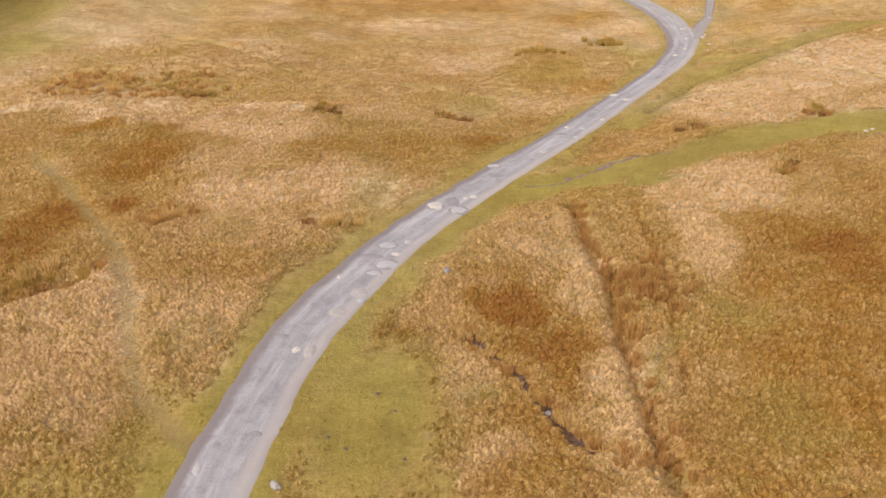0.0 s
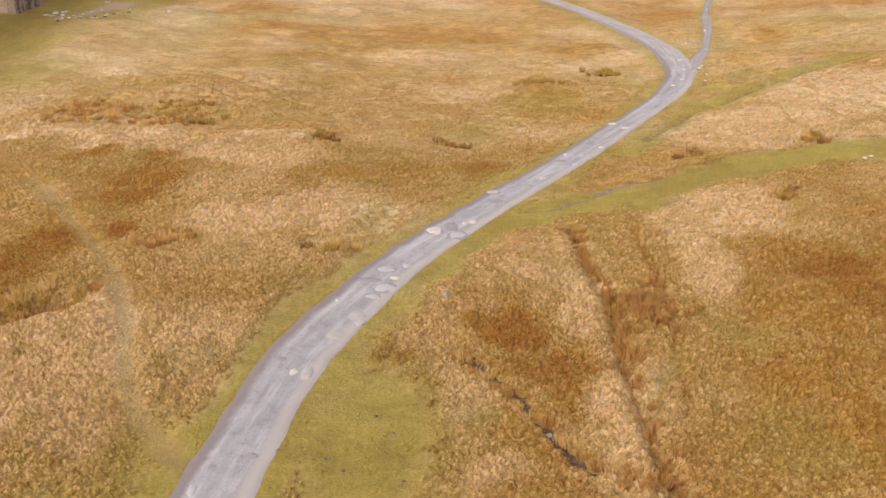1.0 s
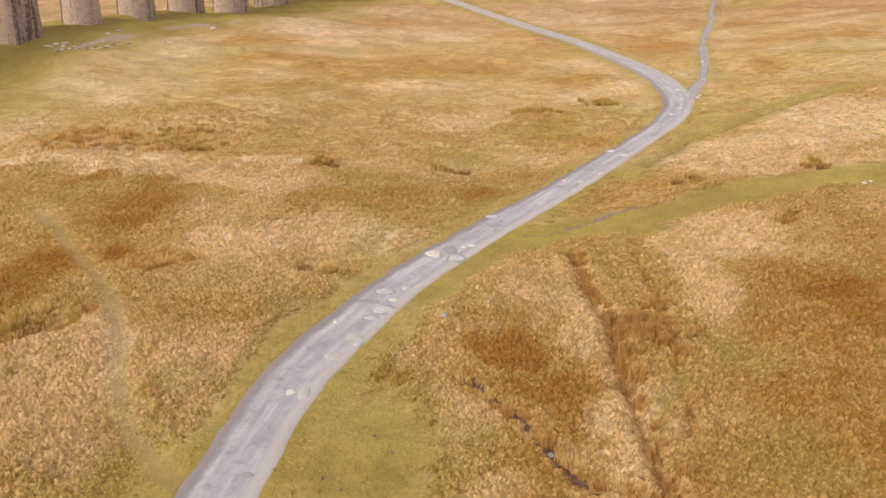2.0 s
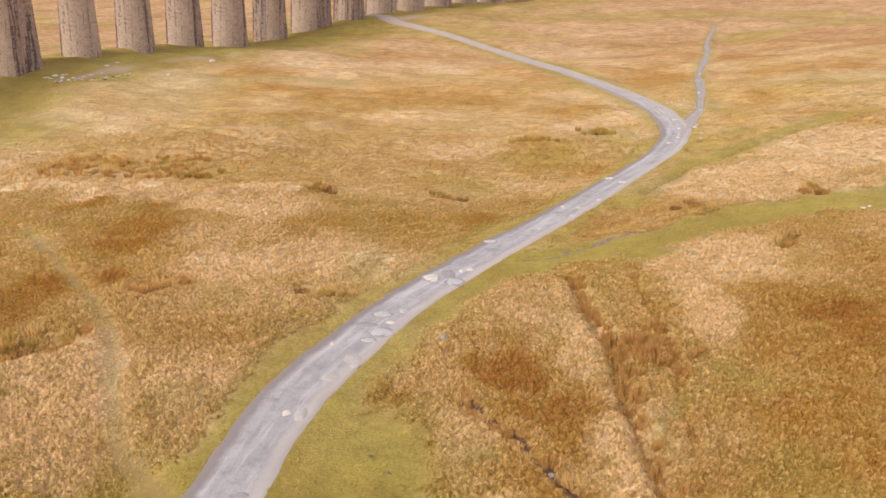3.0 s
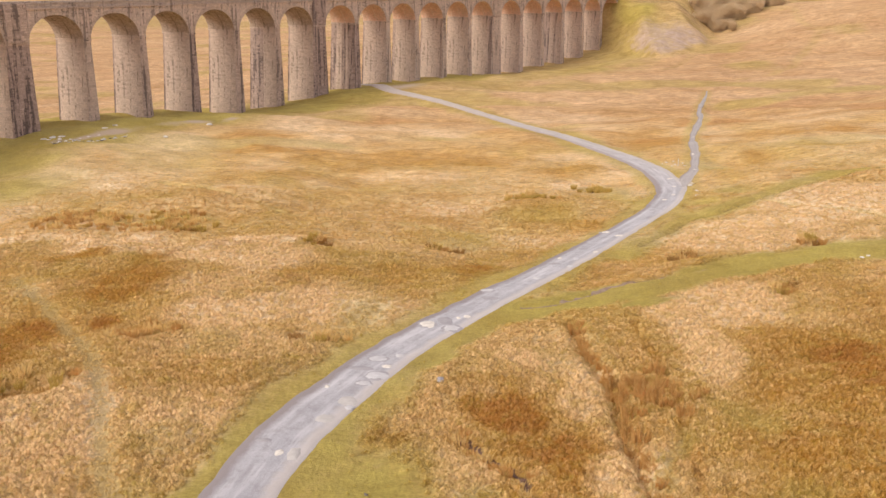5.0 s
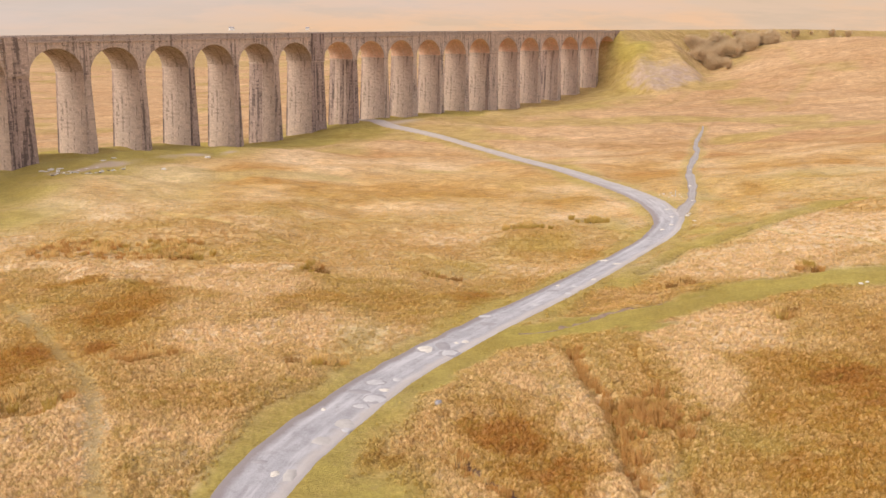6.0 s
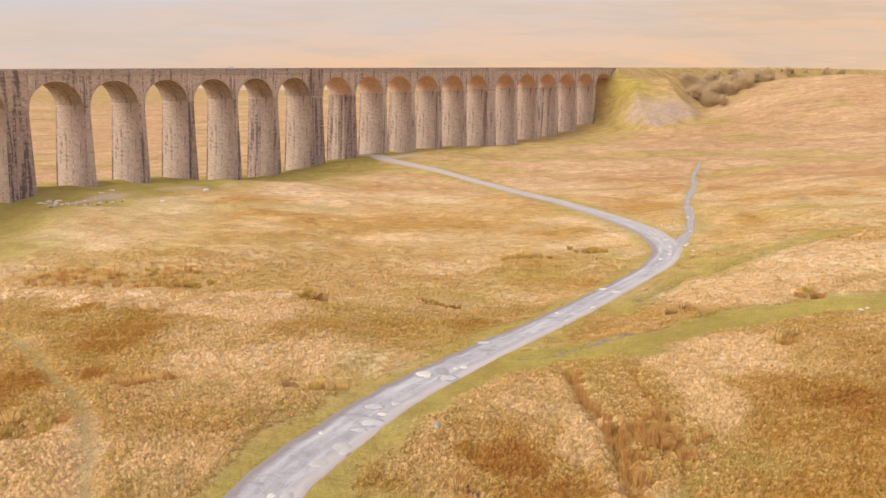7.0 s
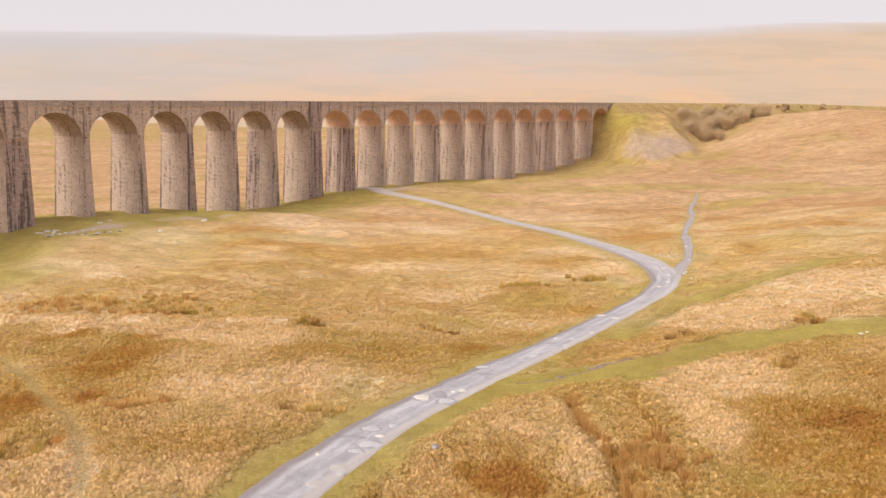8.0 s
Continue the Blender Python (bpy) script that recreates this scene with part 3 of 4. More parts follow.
def blade_material(name, dark, light):
    """Thin leaves that let light through."""
    m = plain_material(name, dark, light, 1.3, 0.9, 0.02)
    n, l = m.node_tree.nodes, m.node_tree.links
    b = n["Principled BSDF"]
    tr, both = n.new("ShaderNodeBsdfTranslucent"), n.new("ShaderNodeMixShader")
    both.inputs[0].default_value = 0.45
    l.new(b.inputs["Base Color"].links[0].from_socket, tr.inputs[0])
    l.new(b.outputs[0], both.inputs[1])
    l.new(tr.outputs[0], both.inputs[2])
    l.new(both.outputs[0], n["Material Output"].inputs[0])
    return m


RUSHES = blade_material("rushes", (0.52, 0.30, 0.10), (0.78, 0.50, 0.20))
RUSHDARK = blade_material("dark_rushes", (0.32, 0.18, 0.065), (0.52, 0.31, 0.11))
RUSHSTRAW = blade_material("straw_rushes", (0.74, 0.52, 0.2), (0.9, 0.70, 0.35))
RUSHOLIVE = blade_material("olive_rushes", (0.56, 0.40, 0.13), (0.78, 0.57, 0.22))
RUSHGREEN = blade_material("green_rushes", (0.52, 0.375, 0.105), (0.74, 0.55, 0.185))
STONE = masonry("gritstone_blocks", (0.66, 0.515, 0.425), (0.47, 0.36, 0.30), (0.16, 0.118, 0.104), 1.25, 0.5, 0.32)
SPANDREL = masonry("spandrel_gritstone", (0.76, 0.60, 0.505), (0.57, 0.435, 0.37), (0.17, 0.128, 0.113), 1.0, 0.4, 0.6)
STAINED = masonry("stained_gritstone_blocks", (0.54, 0.405, 0.35), (0.29, 0.21, 0.19), (0.10, 0.073, 0.07), 1.1, 0.46, 0.8)
STREAKED = masonry("streaked_gritstone_blocks", (0.64, 0.49, 0.41), (0.42, 0.315, 0.27), (0.13, 0.097, 0.088), 1.1, 0.46, 0.72)
PARAPET = masonry("parapet_gritstone", (0.56, 0.455, 0.39), (0.42, 0.33, 0.285), (0.14, 0.11, 0.1), 1.3, 0.42, 0.3)
BRICK = masonry("arch_brick", (0.60, 0.46, 0.37), (0.32, 0.235, 0.185), (0.13, 0.09, 0.075), 0.9, 0.3, 0.62)
RED_BRICK = masonry("red_arch_brick", (0.85, 0.56, 0.41), (0.66, 0.42, 0.305), (0.82, 0.70, 0.60), 0.9, 0.3, 0.5)
BUSH = blade_material("bare_twigs", (0.60, 0.46, 0.29), (0.76, 0.60, 0.40))
BARK = plain_material("bark", (0.2, 0.15, 0.11), (0.34, 0.27, 0.2), 4)
WOOD = plain_material("weathered_wood", (0.42, 0.38, 0.33), (0.62, 0.57, 0.5), 5)
PAINT = plain_material("white_paint", (0.74, 0.74, 0.72), (0.84, 0.84, 0.82), 6, 0.5, 0.004)


# ---- building helpers ----
def mesh_object(name, verts, faces, material, parent=None, smooth_shade=False):
    me = bpy.data.meshes.new(name)
    me.from_pydata(verts, [], faces)
    for q in (material if isinstance(material, (list, tuple)) else [material]):
        me.materials.append(q)
    if smooth_shade:
        me.polygons.foreach_set("use_smooth", [True] * len(me.polygons))
    me.update()
    ob = new(name, me)
    ob.parent = parent
    return ob


def part(name, bm, material, parent=None, label=""):
    me = bpy.data.meshes.new(name)
    bm.normal_update()
    bm.to_mesh(me)
    bm.free()
    for q in (material if isinstance(material, (list, tuple)) else [material]):
        me.materials.append(q)
    ob = new(name, me)
    ob.parent = parent
    if label:
        tagged(ob, label)
    return ob


def zone_attribute(me, x, y, last):
    g, r, p = zones(x, y)
    at = me.attributes.new("zones", "FLOAT_COLOR", "POINT")
    at.data.foreach_set("color", np.stack([g, r, p, last], -1).astype(np.float32).ravel())


# ---- ground: one sheet to the horizon ----
def steps(lo, hi, step, grow, far_lo, far_hi):
    v = list(np.arange(lo, hi, step))
    q, d = v[-1], step
    while q < far_hi:
        d *= grow
        q += d
        v.append(min(q, far_hi))
    q, d = v[0], step
    while q > far_lo:
        d *= grow
        q -= d
        v.insert(0, max(q, far_lo))
    return np.array(v)


gx, gy = steps(-62, 66, 0.42, 1.035, -4200, 4200), steps(40, 160, 0.42, 1.0125, -2500, 4600)
GX, GY = np.meshgrid(gx, gy)
fx, fy = GX.ravel(), GY.ravel()
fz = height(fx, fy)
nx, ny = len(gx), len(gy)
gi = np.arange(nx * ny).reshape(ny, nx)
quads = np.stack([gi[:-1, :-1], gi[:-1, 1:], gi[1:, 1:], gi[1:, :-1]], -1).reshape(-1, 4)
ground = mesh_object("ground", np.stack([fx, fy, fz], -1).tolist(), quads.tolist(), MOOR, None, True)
gs, gd_ = to_arc(fx, fy)
# last channel: how much of the hazy far tint, growing with distance
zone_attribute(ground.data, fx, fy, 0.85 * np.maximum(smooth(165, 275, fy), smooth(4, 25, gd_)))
over = fx - 90.0 - 0.03 * (434 - fy) + 8 * (vnoise(fx, fy, 6, 41) - 0.5)
scree = 0.74 * smooth(-24, -8, over) * (1 - smooth(10, 24, over)) * smooth(340, 356, fy) * (1 - smooth(398, 424, fy)) * smooth(0.3, 1.5, fz - broad(fx, fy))
shingle = 0.9 * vnoise(fx, fy, 4, 47) * 1.5 * np.exp(-(line_distance(fx, fy, GRAVEL, 12)[0] / 2.2) ** 2) + np.exp(-((fx + 14) / 7) ** 2 - ((fy - 288) / 6) ** 2)
trodden = 0.64 * np.exp(-((line_distance(fx, fy, OLD_TRACK, 6)[0] + 0.5 * (vnoise(fx, fy, 2.2, 48) - 0.5)) / 1.0) ** 2)
peat = np.zeros_like(fx)
peat = np.maximum(peat, 0.14 * np.exp(-(line_distance(fx, fy, DITCH, 6)[0] / 0.6) ** 2))
# the scarp's bank shadow, painted as a dark line in the peat colour
peat = np.maximum(peat, 0.42 * np.exp(-(line_distance(fx, fy, SCARP, 6)[0] / 0.5) ** 2))
for hx, hy, a, b, dep, turn in HOLLOWS:
    peat = np.maximum(peat, (0.3 + 0.55 * (dep > 0.75)) * np.exp(-((fx - hx) / a * 1.4) ** 2 - ((fy - hy) / b * 1.6) ** 2))
at = ground.data.attributes.new("soil", "FLOAT_COLOR", "POINT")
at.data.foreach_set("color", np.stack([scree, np.clip(shingle, 0, 1), peat, trodden], -1).astype(np.float32).ravel())
tagged(ground, "rolling moorland of straw, rust and green grass", "ground", kind="structure")


# ---- road and path: crowned strips with ragged edges ----
def strip(name, line, material, seed, lift=0.03, uneven=0.12):
    line = spline(line, 0.8)
    t = np.gradient(line[:, :2], axis=0)
    t /= np.linalg.norm(t, axis=1)[:, None]
    side = np.stack([t[:, 1], -t[:, 0]], -1)
    cols = [-1.12, -1.0, -0.7, -0.35, 0, 0.35, 0.7, 1.0, 1.12]
    line[:, 2] *= 1 + uneven * (vnoise(line[:, 0], line[:, 1], 5.0, seed + 7) - 0.5)
    verts = []
    for i, p in enumerate(line):
        ragged = [0.34 * (vnoise(np.array([p[0] * 1.0]), np.array([p[1] * 1.0]), 1.9, seed + k)[0] - 0.5) for k in (0, 1)]
        for u in cols:
            w = p[2] * u + (ragged[0] if u < -0.6 else ragged[1] if u > 0.6 else 0)
            q = p[:2] + side[i] * w
            z = broad(q[0], q[1]) + lift + 0.05 * (1 - u * u) + 0.05 * (vnoise(np.array([q[0]]), np.array([q[1]]), 1.2, seed + 5)[0] - 0.5)
            verts.append((q[0], q[1], z - (0.22 if abs(u) > 1.05 else 0)))
    k = len(cols)
    faces = [(i * k + j, i * k + j + 1, (i + 1) * k + j + 1, (i + 1) * k + j) for i in range(len(line) - 1) for j in range(k - 1)]
    ob = mesh_object(name, verts, faces, material, None, True)
    ob.data.attributes.new("across", "FLOAT", "POINT").data.foreach_set("value", cols * len(line))
    run = np.concatenate([[0], np.cumsum(np.hypot(*np.diff(line[:, :2], axis=0).T))])
    ob.data.attributes.new("along", "FLOAT", "POINT").data.foreach_set("value", np.repeat(run, k).astype(np.float32))
    return ob


road = tagged(strip("road", ROAD, ROADSTONE, 50), "pale grey gravel road with worn patches", "road", kind="structure")


def gully(name, line, half, material, seed, label, category):
    """A narrow bare channel, wavy and broken in width, lying in its dip."""
    line = spline(line, 0.3)
    t = np.gradient(line, axis=0)
    t /= np.linalg.norm(t, axis=1)[:, None]
    side = np.stack([t[:, 1], -t[:, 0]], -1)
    w = half * (0.3 + 1.7 * np.clip(vnoise(line[:, 0], line[:, 1], 0.8, seed) * 1.5 - 0.35, 0, 1))
    mid = line + side * (0.9 * (vnoise(line[:, 0], line[:, 1], 1.3, seed + 1) - 0.5))[:, None]
    verts = []
    for u in (-1.25, -0.6, 0.0, 0.6, 1.25):
        q = mid + side * (w * u)[:, None]
        verts.append(np.stack([q[:, 0], q[:, 1], height(q[:, 0], q[:, 1]) + (0.07 if abs(u) < 1 else -0.1)], -1))
    n = len(line)
    faces = [(k * n + i, (k + 1) * n + i, (k + 1) * n + i + 1, k * n + i + 1) for k in range(4) for i in range(n - 1)]
    return tagged(mesh_object(name, np.concatenate(verts).tolist(), faces, material, None, True), label, category, kind="structure")


gully("peat_gully", PEAT_CRACK, 0.5, PEAT, 81, "dark eroded peat gully in rusty grass", "gully")
gully("runnel", RUNNEL, 0.26, MUD, 84, "thin muddy runnel beside the green lane", "runnel")
path = tagged(strip("path", SIDE, PATHSTONE, 60, 0.0, 0.75), "narrow grey stony path over the moor", "path", kind="structure")


# ---- viaduct ----
def rail(s):
    return CROWN + GRADE * s


def block(bm, uvl, corners, index=0):
    """A face with its course coordinates: corners are (s, d, z)."""
    pts = []
    for s, d, z in corners:
        x, y = arc(s, d)
        pts.append(bm.verts.new((x, y, z)))
    f = bm.faces.new(pts)
    c = np.array(corners, float)
    ds, dd, dz = np.ptp(c[:, 0]), np.ptp(c[:, 1]), np.ptp(c[:, 2])
    for lo, (s, d, z) in zip(f.loops, corners):
        lo[uvl].uv = (d, z) if ds < dd and dz > 0.2 else (s, z) if dz > 0.2 else (s, d)
    f.material_index = index
    return f


def box_faces(bm, uvl, s0, s1, d0, d1, z0, z1, taper=0.0, grow=0.0, ends=0, weathered=(), batter=0.0):
    """A block in arc coordinates; taper, batter: how much wider the foot is on each side; grow: rail's slope on the top."""
    t0, t1 = (z1 + grow * s0, z1 + grow * s1) if grow else (z1, z1)
    b0, b1 = (z0 + grow * s0, z0 + grow * s1) if grow else (z0, z0)
    lo = [(s0 - taper, d0 - batter, b0), (s1 + taper, d0 - batter, b1), (s1 + taper, d1 + batter, b1), (s0 - taper, d1 + batter, b0)]
    hi = [(s0, d0, t0), (s1, d0, t1), (s1, d1, t1), (s0, d1, t0)]
    for i in range(4):
        j = (i + 1) % 4
        if i == 3 and weathered:
            mark = [0.0, *weathered, 1.0]
            for k in range(len(mark) - 1):
                at = [tuple(a + (b - a) * u for a, b in zip(p, q)) for p, q, u in ((lo[i], lo[j], mark[k]), (lo[i], lo[j], mark[k + 1]), (hi[i], hi[j], mark[k + 1]), (hi[i], hi[j], mark[k]))]
                block(bm, uvl, at, 1 - k % 2)
        else:
            block(bm, uvl, [lo[i], lo[j], hi[j], hi[i]], ends if i in (0, 2) else 0)
    block(bm, uvl, hi)
    block(bm, uvl, lo[::-1])


def courses():
    bm = bmesh.new()
    return bm, bm.loops.layers.uv.new("courses")


viaduct = new("railway_viaduct")
vx, vy = arc(0.0, DEPTH / 2)
viaduct.location = (vx, vy, float(height(np.array([vx]), np.array([vy]))[0]))
tagged(viaduct, "long weathered stone railway viaduct with tall arches on tapering piers", "viaduct")
bpy.context.view_layer.update()
TO_VIADUCT = viaduct.matrix_world.inverted()


def on_viaduct(name, bm, material, parent=None, label=""):
    bmesh.ops.transform(bm, matrix=TO_VIADUCT, verts=bm.verts)
    return part(name, bm, material, parent or viaduct, label)


FIRST, LAST = -5, 18
# the outer faces: clean, blackened, or else streaked
FACES = {2: STONE, 1: STAINED, 4: STAINED, 7: STAINED, 8: STAINED}
# rain-blackened bands across the inner faces of some piers, as shares of their width from the back
WEATHERED = {6: (0.52,), 7: (0.06,), 8: (0.22, 0.45, 0.62, 0.70), 10: (0.12,), 16: (0.4, 0.62, 0.70), 13: (0.05, 0.85), 11: (0.08, 0.9, 0.96)}
for i in range(FIRST, LAST + 2):
    # the pier at the near side of arch i
    king = (i - 1) % 6 == 0
    s1 = arch_mid(i) - SPAN / 2 if i <= LAST else S_END + (KING + 1.83)
    s0 = s1 - (1.83 + (KING if king else 0))
    sm = (s0 + s1) / 2
    top = rail(sm) - RISE
    fx_, fy_ = arc(np.array([s0, s1, s0, s1]), np.array([0, 0, DEPTH, DEPTH]))
    foot = float(height(fx_, fy_).min()) - 0.6
    bm, uvl = courses()
    box_faces(bm, uvl, s0, s1, 0, DEPTH, foot, top, 0.034 * (top - foot), ends=2, weathered=WEATHERED.get(i, (0.06,)), batter=0.02 * (top - foot))
    # from pier 9 on, paler stone: less staining, plus haze put into colour
    pier = on_viaduct("pier", bm, [STONE, STAINED, FACES.get(i, STREAKED if i < 9 else SPANDREL)], label="broad king pier" if king else "")
    bm, uvl = courses()
    box_faces(bm, uvl, s0 - 0.08, s1 + 0.08, -0.16, DEPTH + 0.16, top - 0.02, top + 0.36, ends=1)
    on_viaduct("impost", bm, [STONE, STREAKED], pier)
    if king:
        for d0, d1 in ((-0.35, -0.003), (DEPTH + 0.003, DEPTH + 0.35)):
            bm, uvl = courses()
            box_faces(bm, uvl, s0, s1, d0, d1, top + 0.42, rail(sm) + 2.3, ends=1)
            on_viaduct("pilaster", bm, [STONE if i == 13 else STREAKED if i == 1 else STAINED] * 2, pier)

N_ARC = 22
for i in range(FIRST, LAST + 1):
    mid = arch_mid(i)
    a0 = mid - SPAN / 2 - (1.83 + KING * ((i - 1) % 6 == 0)) / 2
    a1 = mid + SPAN / 2 + (1.83 + KING * (i % 6 == 0)) / 2 + (1.5 if i == LAST else 0)
    prof = []
    for k in range(N_ARC + 1):
        a = math.pi * (1 - k / N_ARC)
        s = mid + SPAN / 2 * math.cos(a)
        prof.append((s, rail(s) - RISE + RISE * math.sin(a)))
    edge = [(a0, rail(a0) - RISE)] + prof + [(a1, rail(a1) - RISE)]
    bm, uvl = courses()
    for (s0, z0), (s1, z1) in zip(edge[:-1], edge[1:]):
        if s1 - s0 < 1e-6:
            continue
        t0, t1 = rail(s0) + 1.15, rail(s1) + 1.15
        block(bm, uvl, [(s0, 0, z0), (s1, 0, z1), (s1, 0, t1), (s0, 0, t0)])
        block(bm, uvl, [(s1, DEPTH, z1), (s0, DEPTH, z0), (s0, DEPTH, t0), (s1, DEPTH, t1)])
        block(bm, uvl, [(s0, 0, t0), (s1, 0, t1), (s1, DEPTH, t1), (s0, DEPTH, t0)])
    run = 0.0
    for (s0, z0), (s1, z1) in zip(prof[:-1], prof[1:]):
        f = block(bm, uvl, [(s1, 0, z1), (s0, 0, z0), (s0, DEPTH, z0), (s1, DEPTH, z1)], 1)
        step = math.hypot(s1 - s0, z1 - z0)
        for lo, (u, v) in zip(f.loops, ((0, run + step), (0, run), (DEPTH, run), (DEPTH, run + step))):
            lo[uvl].uv = (u, v)
        run += step
    bmesh.ops.remove_doubles(bm, verts=bm.verts, dist=0.001)
    arch = on_viaduct("arch", bm, [SPANDREL, BRICK if i < 7 else RED_BRICK])
    for d_in, d_out in ((0.0, -0.07), (DEPTH, DEPTH + 0.07)):
        bm, uvl = courses()
        for k in range(N_ARC):
            q = []
            for kk in (k, k + 1):
                a = math.pi * (1 - kk / N_ARC)
                for r in (0.0, 0.72):
                    s = mid + (SPAN / 2 + r) * math.cos(a)
                    q.append((s, rail(s) - RISE + (RISE + r) * math.sin(a)))
            (i0, o0, i1, o1) = q
            block(bm, uvl, [(i0[0], d_out, i0[1]), (i1[0], d_out, i1[1]), (o1[0], d_out, o1[1]), (o0[0], d_out, o0[1])])
            block(bm, uvl, [(o0[0], d_out, o0[1]), (o1[0], d_out, o1[1]), (o1[0], d_in, o1[1]), (o0[0], d_in, o0[1])])
            block(bm, uvl, [(i1[0], d_out, i1[1]), (i0[0], d_out, i0[1]), (i0[0], d_in, i0[1]), (i1[0], d_in, i1[1])])
        bmesh.ops.remove_doubles(bm, verts=bm.verts, dist=0.001)
        on_viaduct("arch_ring", bm, STONE, arch)
    b1 = a1 + (3.5 if i == LAST else 0)
    for name, lo, hi, din, dout, mat in (("string_course", 1.15, 1.45, 0.5, -0.25, STONE), ("parapet", 1.45, 2.28, 0.42, -0.04, PARAPET), ("coping", 2.28, 2.5, 0.5, -0.12, PARAPET)):
        for flip in (False, True):
            d0, d1 = (dout, din) if not flip else (DEPTH - din, DEPTH - dout)
            bm, uvl = courses()
            box_faces(bm, uvl, a0, b1, d0, d1, CROWN + lo, CROWN + hi, grow=GRADE)
            on_viaduct(name, bm, mat)

# ---- distant fells: far glowing backdrop, mist painted into its colour ----
def fell_material():
    m, n, l, b = nodes_of("glowing_misty_fell")
    g = n.new("ShaderNodeNewGeometry")
    sp = n.new("ShaderNodeSeparateXYZ")
    l.new(g.outputs["Position"], sp.inputs[0])
    wide = noise_of(n, l, 0.0024, 4, 0.6, g.outputs["Position"], (1, 0.3, 4.0))
    drift = noise_of(n, l, 0.0011, 3, 0.55, g.outputs["Position"], (1.0, 0.3, 5.0))
    lines = noise_of(n, l, 0.006, 5, 0.65, g.outputs["Position"], (0.9, 0.3, 6.0))
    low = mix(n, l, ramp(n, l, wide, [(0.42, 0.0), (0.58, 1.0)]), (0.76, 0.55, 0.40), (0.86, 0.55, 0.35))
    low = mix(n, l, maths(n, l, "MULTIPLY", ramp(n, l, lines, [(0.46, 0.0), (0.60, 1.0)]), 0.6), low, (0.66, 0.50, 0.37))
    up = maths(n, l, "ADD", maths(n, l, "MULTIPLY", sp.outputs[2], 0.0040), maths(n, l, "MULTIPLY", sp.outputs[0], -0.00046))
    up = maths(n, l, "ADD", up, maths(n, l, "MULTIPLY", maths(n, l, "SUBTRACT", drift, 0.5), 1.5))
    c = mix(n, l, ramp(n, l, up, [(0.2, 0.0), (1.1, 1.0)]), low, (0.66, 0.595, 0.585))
    # painted mist: the crest's colour fades to the sky's
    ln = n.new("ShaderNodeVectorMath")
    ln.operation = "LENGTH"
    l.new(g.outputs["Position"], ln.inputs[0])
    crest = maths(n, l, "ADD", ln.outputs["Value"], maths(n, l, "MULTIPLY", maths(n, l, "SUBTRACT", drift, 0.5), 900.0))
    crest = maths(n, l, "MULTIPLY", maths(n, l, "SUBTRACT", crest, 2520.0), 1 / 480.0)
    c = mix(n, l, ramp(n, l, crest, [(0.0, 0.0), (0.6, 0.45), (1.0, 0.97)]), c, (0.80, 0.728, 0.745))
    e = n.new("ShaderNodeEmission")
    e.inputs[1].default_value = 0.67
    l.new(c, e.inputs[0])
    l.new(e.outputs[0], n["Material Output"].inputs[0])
    return m


def fell_z(deg, r):
    tall = 255 + 1.07 * max(-40, min(40, deg)) + 7 * math.sin(deg * 0.11) + 4 * math.sin(deg * 0.37 + 1)
    u = min(1.0, (r - 1500) / 1500)
    return -12 + (tall + 12) * (0.35 * u + 0.65 * u * u * (3 - 2 * u)) - max(0, r - 3000) * 0.03


fell_v, fell_f = [], []
N_AZ, RINGS = 240, [1500, 1650, 1800, 2000, 2250, 2500, 2750, 3000, 3150, 3400]
for k in range(N_AZ):
    az = 2 * math.pi * k / N_AZ
    deg = math.degrees(az if az < math.pi else az - 2 * math.pi)
    for r in RINGS:
        u, z = min(1.0, (r - 1500) / 1500), fell_z(deg, r)
        fell_v.append((r * math.sin(az), r * math.cos(az), z + (10 * noise.noise((r * math.sin(az) * 0.004, r * math.cos(az) * 0.004, 0)) if 0 < u < 1 else 0)))
K = len(RINGS)
for k in range(N_AZ):
    for j in range(K - 1):
        a, c = k * K + j, ((k + 1) % N_AZ) * K + j
        fell_f.append((a, c, c + 1, a + 1))
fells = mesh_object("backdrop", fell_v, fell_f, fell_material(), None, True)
tagged(fells, "distant moorland fells fading into pale mist", "hills", kind="structure")


# ---- things on the moor ----
def ground_at(x, y):
    return float(height(np.array([x]), np.array([y]))[0])


def pad(name, x, y, rx, ry, material, seed, label, sink=0.0):
    """A worn patch of other stone let into the road: a low irregular cap."""
    rng = random.Random(seed)
    wob = [1 + rng.uniform(-0.17, 0.17) for _ in range(14)]
    verts = [(x, y, broad(x, y) + 0.13 + sink)]
    for ring, r, lift in ((0, 0.72, 0.12), (1, 1.0, 0.04)):
        for k in range(14):
            a = 2 * math.pi * k / 14
            px, py = x + rx * r * wob[k] * math.cos(a), y + ry * r * wob[k] * math.sin(a)
            verts.append((px, py, broad(px, py) + lift + sink))
    faces = [(0, 1 + k, 1 + (k + 1) % 14) for k in range(14)]
    faces += [(1 + k, 15 + k, 15 + (k + 1) % 14, 1 + (k + 1) % 14) for k in range(14)]
    return tagged(mesh_object(name, verts, faces, material, road, True), label)


